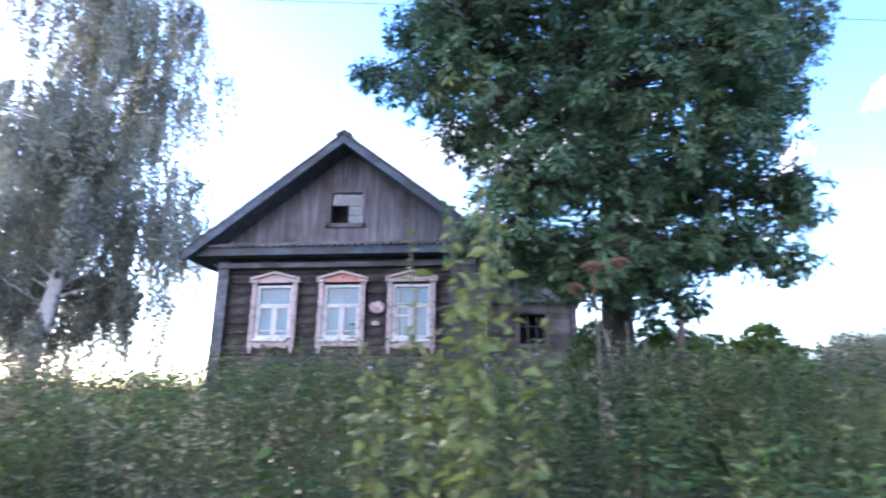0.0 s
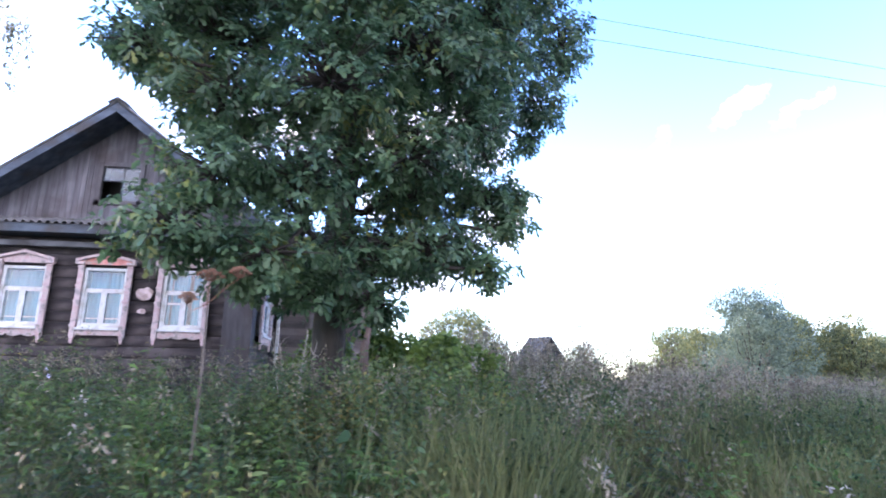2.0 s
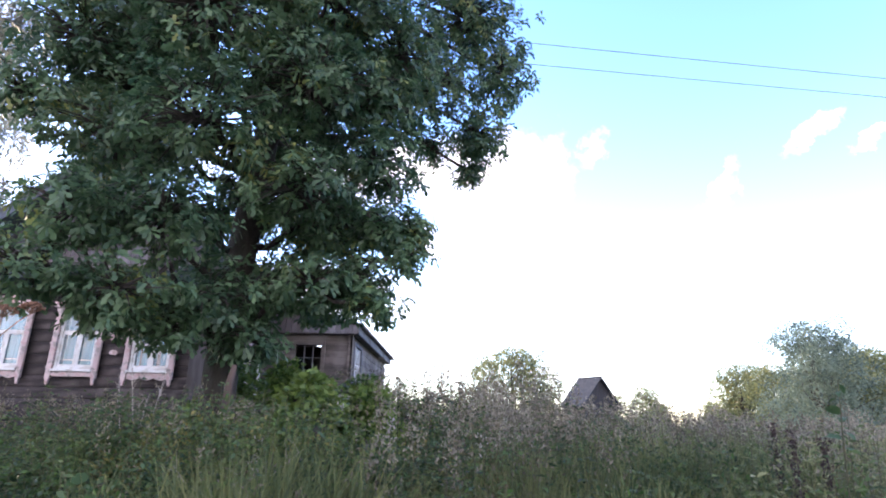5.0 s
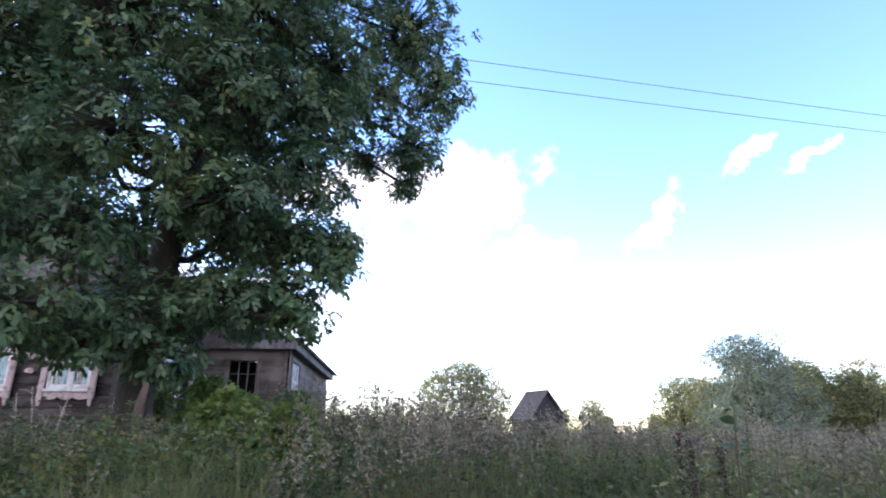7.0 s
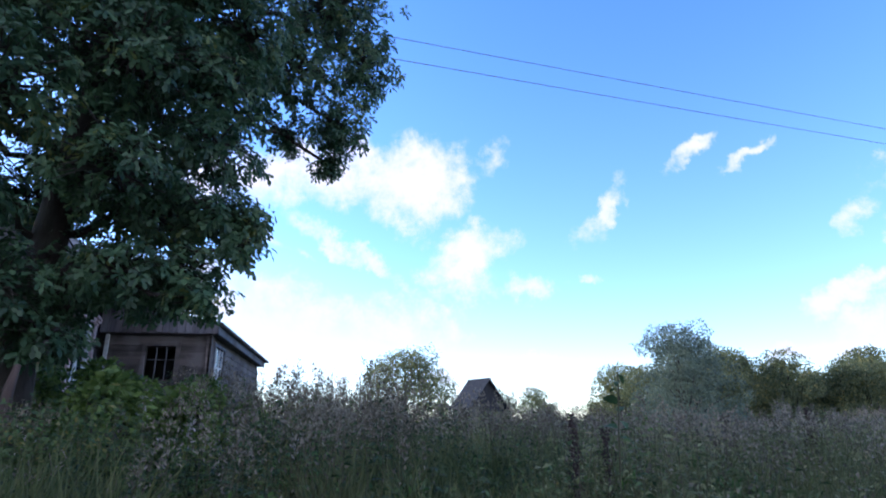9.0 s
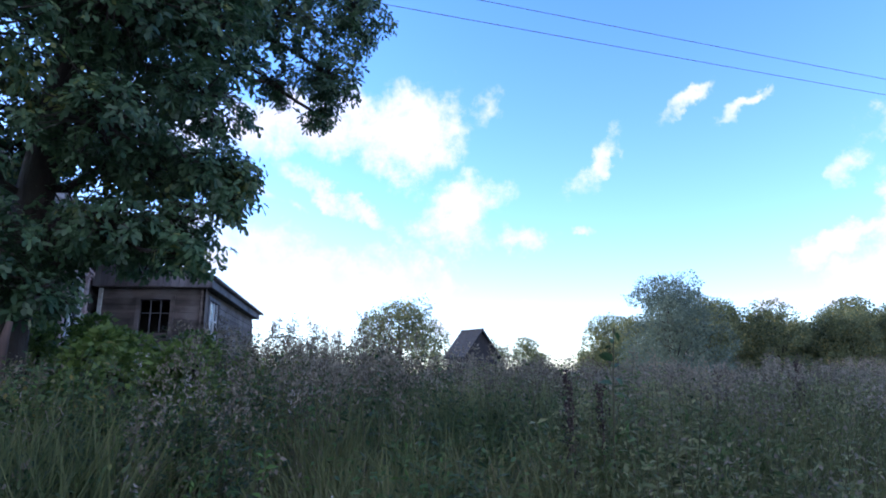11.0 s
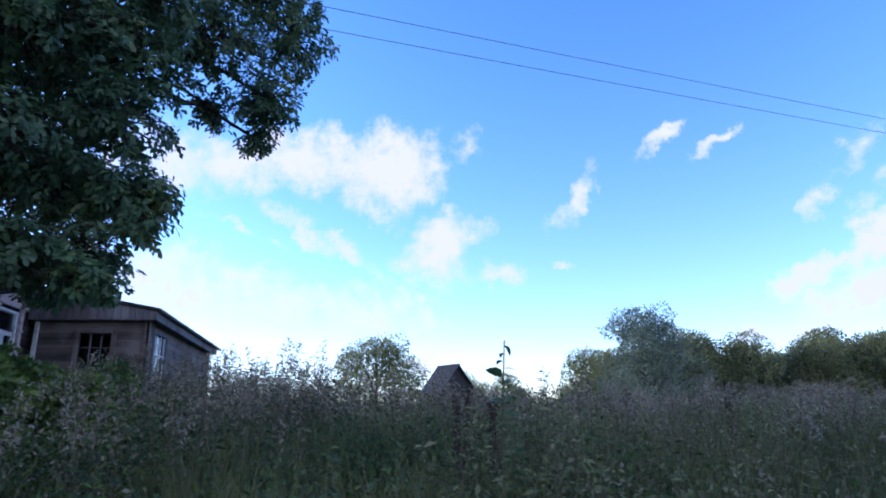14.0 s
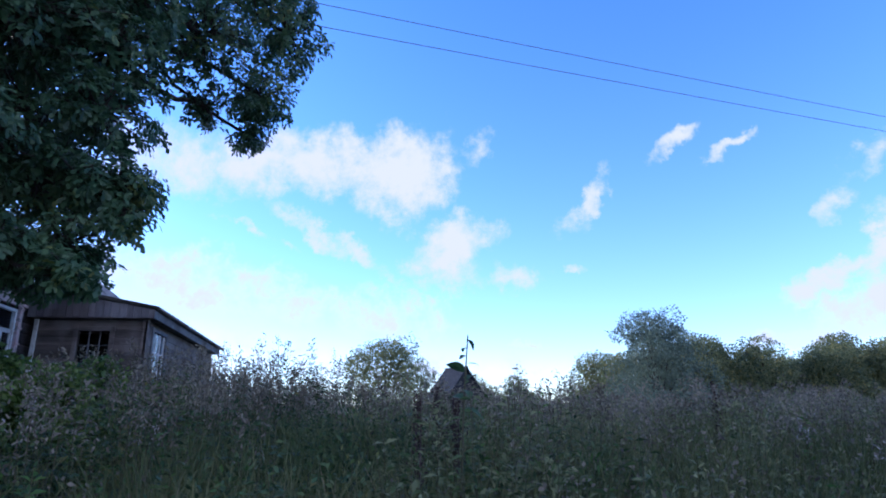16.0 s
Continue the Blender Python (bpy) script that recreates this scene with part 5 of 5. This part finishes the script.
def tall_plant(name, at, height, label, category, leaves, size, mat, stem=0.009, lean=(0.03, 0.02), low=0.15):
    """A single stalk with large leaves spiralling up it, each a part."""
    ob = tagged(new(name), label, category)
    ob.location = at
    bm = bmesh.new()
    pts = [(lean[0] * f * f * height, lean[1] * f * f * height, f * height) for f in (0, 0.25, 0.5, 0.75, 1.0)]
    tube(bm, pts, [stem * (1.25 - 0.8 * i / 4) for i in range(5)], 6)
    part("stem", bm, M_STEM, ob, smooth=True)
    kinds = [leaf_mesh(size * k, size * 0.5 * k, 0.45, mat) for k in (0.6, 0.85, 1.1)]
    r = random.Random(int(at[0] * 100))
    for i in range(leaves):
        f = low + (1 - low) * (i + 0.5) / leaves
        lf = new("leaf", kinds[0 if f > 0.85 else r.choice((1, 2))])
        lf.parent = ob
        lf.matrix_local = Matrix.Translation((lean[0] * f * f * height, lean[1] * f * f * height, f * height)) @ Matrix.Rotation(i * 2.4 + r.uniform(-0.3, 0.3), 4, "Z") @ Matrix.Rotation(r.uniform(-0.5, 0.9), 4, "Y") @ Matrix.Rotation(r.uniform(-0.9, 0.9), 4, "X")
    return ob


def umbel_plant(at, height, heads):
    """A dead hogweed: one stalk, with rusty umbels of rays."""
    ob = tagged(new("hogweed"), "tall dead hogweed with rusty brown umbels", "plant", "dead hogweeds")
    ob.location = at
    bm = bmesh.new()
    tube(bm, [(0, 0, 0), (0.02, 0, height * 0.5), (0, 0.02, height)], (0.014, 0.011, 0.006), 6)
    part("stem", bm, M_TWIG, ob)
    for dx, dz, w in heads:
        bm = bmesh.new()
        r = random.Random(int(100 * w))
        tube(bm, [(0, 0, height - 0.25), (dx * 0.7, 0.01, height + dz - 0.12), (dx, 0.02, height + dz - 0.07)], (0.005, 0.004, 0.004), 4)
        for i in range(22):
            a, f = i * 2.4, math.sqrt((i + 0.5) / 22)
            e = (dx + w * f * math.cos(a), 0.02 + w * f * math.sin(a), height + dz + 0.02 - 0.05 * f * f)
            tube(bm, [(dx, 0.02, height + dz - 0.07), e], (0.003, 0.002), 3)
            for _ in range(5):
                c = Vector(e) + Vector((r.uniform(-1, 1), r.uniform(-1, 1), r.uniform(-0.4, 0.6))) * w * 0.16
                box(bm, c.x - 0.007, c.x + 0.007, c.y - 0.007, c.y + 0.007, c.z - 0.004, c.z + 0.004)
        part("umbel", bm, M_UMBEL, ob, "rusty dry umbel")


r = random.Random(44)
for k in range(17):
    x, y = 3.62 + r.gauss(0, 0.19), -10.25 + r.uniform(-0.2, 0.4)
    h = r.uniform(2.1, 2.45) if k < 5 else r.uniform(1.3, 1.9)
    tagged(tall_plant("tall_weed", at_ground(x, y), h, "tall yellow-green leafy weed close to the lane", "plant", 42, 0.105, M_TALL, lean=(r.uniform(-0.07, 0.07), 0.02)), group="tall leafy weeds")
tall_plant("sunflower", at_ground(10.40, -8.5), 1.46, "lone leafy sunflower stalk above the weeds", "plant", 9, 0.13, M_NETTLE, 0.008, (0.05, 0.0), 0.70)
umbel_plant(at_ground(4.54, -8.04), 1.80, ((0.0, 0.0, 0.10), (0.22, 0.03, 0.08), (-0.15, -0.18, 0.06)))


def dock_plant(at, height):
    """A dead dock: a stalk wrapped in a dense dark brown seed plume."""
    ob = tagged(new("dock"), "dark brown dead dock stalk with dense seeds", "plant", "dead docks")
    ob.location = at
    bm = bmesh.new()
    tube(bm, [(0, 0, 0), (0.01, 0.01, height * 0.6), (0.02, 0, height)], (0.008, 0.006, 0.003), 5)
    part("stem", bm, M_TWIG, ob)
    n = 340
    f = rng.uniform(0.3, 1.0, n)
    pos = np.stack((rng.normal(0, 1, n), rng.normal(0, 1, n), np.zeros(n)), 1) * (0.012 + 0.03 * (1 - f))[:, None] * (1 + 0.5 * np.sin(f * 40))[:, None]
    pos[:, 2] = f * height
    head = new("seed_head", array_mesh("seed_head", *leaf_cloud(pos, rng.normal(size=(n, 3)) + np.array((0, 0, 0.8)), rng.uniform(0.012, 0.026, n), rng.uniform(0.010, 0.018, n), 0.1, shape="seed"), M_DOCK))
    tagged(head, kind="stuff").parent = ob


for x, y, h in ((10.19, -8.38, 1.12), (10.43, -8.3, 1.05), (10.4, -7.75, 1.05), (13.1, -6.9, 1.0)):
    dock_plant(at_ground(x, y), h)


def burdock(at, leaves, size):
    """A low rosette of broad, wavy heart-shaped leaves on thick stalks."""
    ob = tagged(new("burdock"), "bright green burdock with broad leaves low on the bank", "plant", "burdocks")
    ob.location = at
    r = random.Random(int(at[0] * 50))
    for i in range(leaves):
        a, h = 2.4 * i + r.uniform(-0.3, 0.3), r.uniform(0.22, 0.5)
        out = Vector((math.cos(a), math.sin(a), 0))
        k = size * r.uniform(0.75, 1.15)
        bm = bmesh.new()
        reach = r.uniform(0.06, 0.16)
        tube(bm, [(0, 0, 0), out * reach * 0.5 + Vector((0, 0, h * 0.6)), out * reach + Vector((0, 0, h))], (0.009, 0.007, 0.004), 5)
        leaf_stalk = part("stalk", bm, M_STEM, ob)
        bm = bmesh.new()
        side = out.cross((0, 0, 1))
        rows = []
        for f, w in ((-0.12, 0.22), (0.0, 0.40), (0.2, 0.5), (0.45, 0.45), (0.72, 0.28), (1.0, 0.02)):
            mid = out * (reach + k * f) + Vector((0, 0, h + k * (0.25 * f - 0.55 * f * f)))
            rows.append([bm.verts.new(mid + side * (k * w * q) + Vector((0, 0, k * w * (0.22 * abs(q) + 0.08 * math.sin(9 * f + 4 * q + i))))) for q in (-1, -0.5, 0, 0.5, 1)])
        for p, q in zip(rows, rows[1:]):
            for j in range(4):
                bm.faces.new((p[j], p[j + 1], q[j + 1], q[j]))
        part("leaf", bm, M_BURDOCK, leaf_stalk, smooth=True)


for x, y, n, k in ((6.52, -7.95, 7, 0.24), (6.3, -8.35, 6, 0.2), (3.1, -8.9, 5, 0.18), (7.15, -9.0, 5, 0.18), (8.9, -9.3, 5, 0.2), (10.9, -9.1, 5, 0.17)):
    burdock(at_ground(x, y, -0.02), n, k)


def dead_shrub(name, at, boughs, reach, rise, label, category, seed, thick=0.009):
    """Bare grey branches that fork twice from one foot."""
    ob = tagged(new(name), label, category)
    ob.location = at
    r = random.Random(seed)
    for i in range(boughs):
        bm = bmesh.new()
        a = i * 2.4 + r.uniform(-0.4, 0.4)
        end = Vector((math.cos(a) * reach * r.uniform(0.5, 1), math.sin(a) * reach * r.uniform(0.5, 1), rise * r.uniform(0.65, 1)))
        mid = end * 0.5 + Vector((r.uniform(-0.04, 0.04), r.uniform(-0.04, 0.04), 0.08))
        tube(bm, [(0, 0, 0), mid, end], (thick, thick * 0.7, thick * 0.3), 5)
        for _ in range(5):
            f = r.uniform(0.4, 0.95)
            p = mid.lerp(end, f)
            q = p + Vector((r.uniform(-1, 1), r.uniform(-1, 1), r.uniform(0.1, 1))) * reach * 0.35
            tube(bm, [p, p.lerp(q, 0.5) + Vector((0, 0, 0.02)), q], (thick * 0.45, thick * 0.35, thick * 0.2), 4)
        part("branch", bm, M_DEADWOOD, ob)


dead_shrub("dead_shrub", at_ground(5.0, -6.65), 6, 0.3, 1.3, "bare pale grey dead shrub before the oak trunk", "shrub", 3, 0.008)
dead_shrub("dead_shrub", at_ground(6.2, -7.3), 7, 0.6, 0.75, "bare grey spreading dead shrub among the bank weeds", "shrub", 8, 0.010)


def chicory(at, height):
    """A thin stalk with a few pale violet flowers of strap-shaped petals."""
    ob = tagged(new("chicory"), "thin stalk with pale violet chicory flowers", "flower")
    ob.location = at
    bm = bmesh.new()
    tube(bm, [(0, 0, 0), (0.02, 0, height * 0.6), (0.0, 0.01, height)], (0.005, 0.004, 0.002), 5)
    part("stem", bm, M_STEM, ob)
    for c in ((0.0, -0.01, height), (0.03, -0.02, height - 0.09)):
        bm = bmesh.new()
        for i in range(14):
            a = i * 2 * math.pi / 14
            u, v = Vector((math.cos(a), -0.35, math.sin(a))), Vector((-math.sin(a), 0, math.cos(a)))
            bm.faces.new([bm.verts.new(Vector(c) + q) for q in (u * 0.004, u * 0.02 - v * 0.004, u * 0.028, u * 0.02 + v * 0.004)])
        part("flower", bm, M_CHICORY, ob, "pale violet flower")


chicory(at_ground(2.04, -5.4), 0.85)
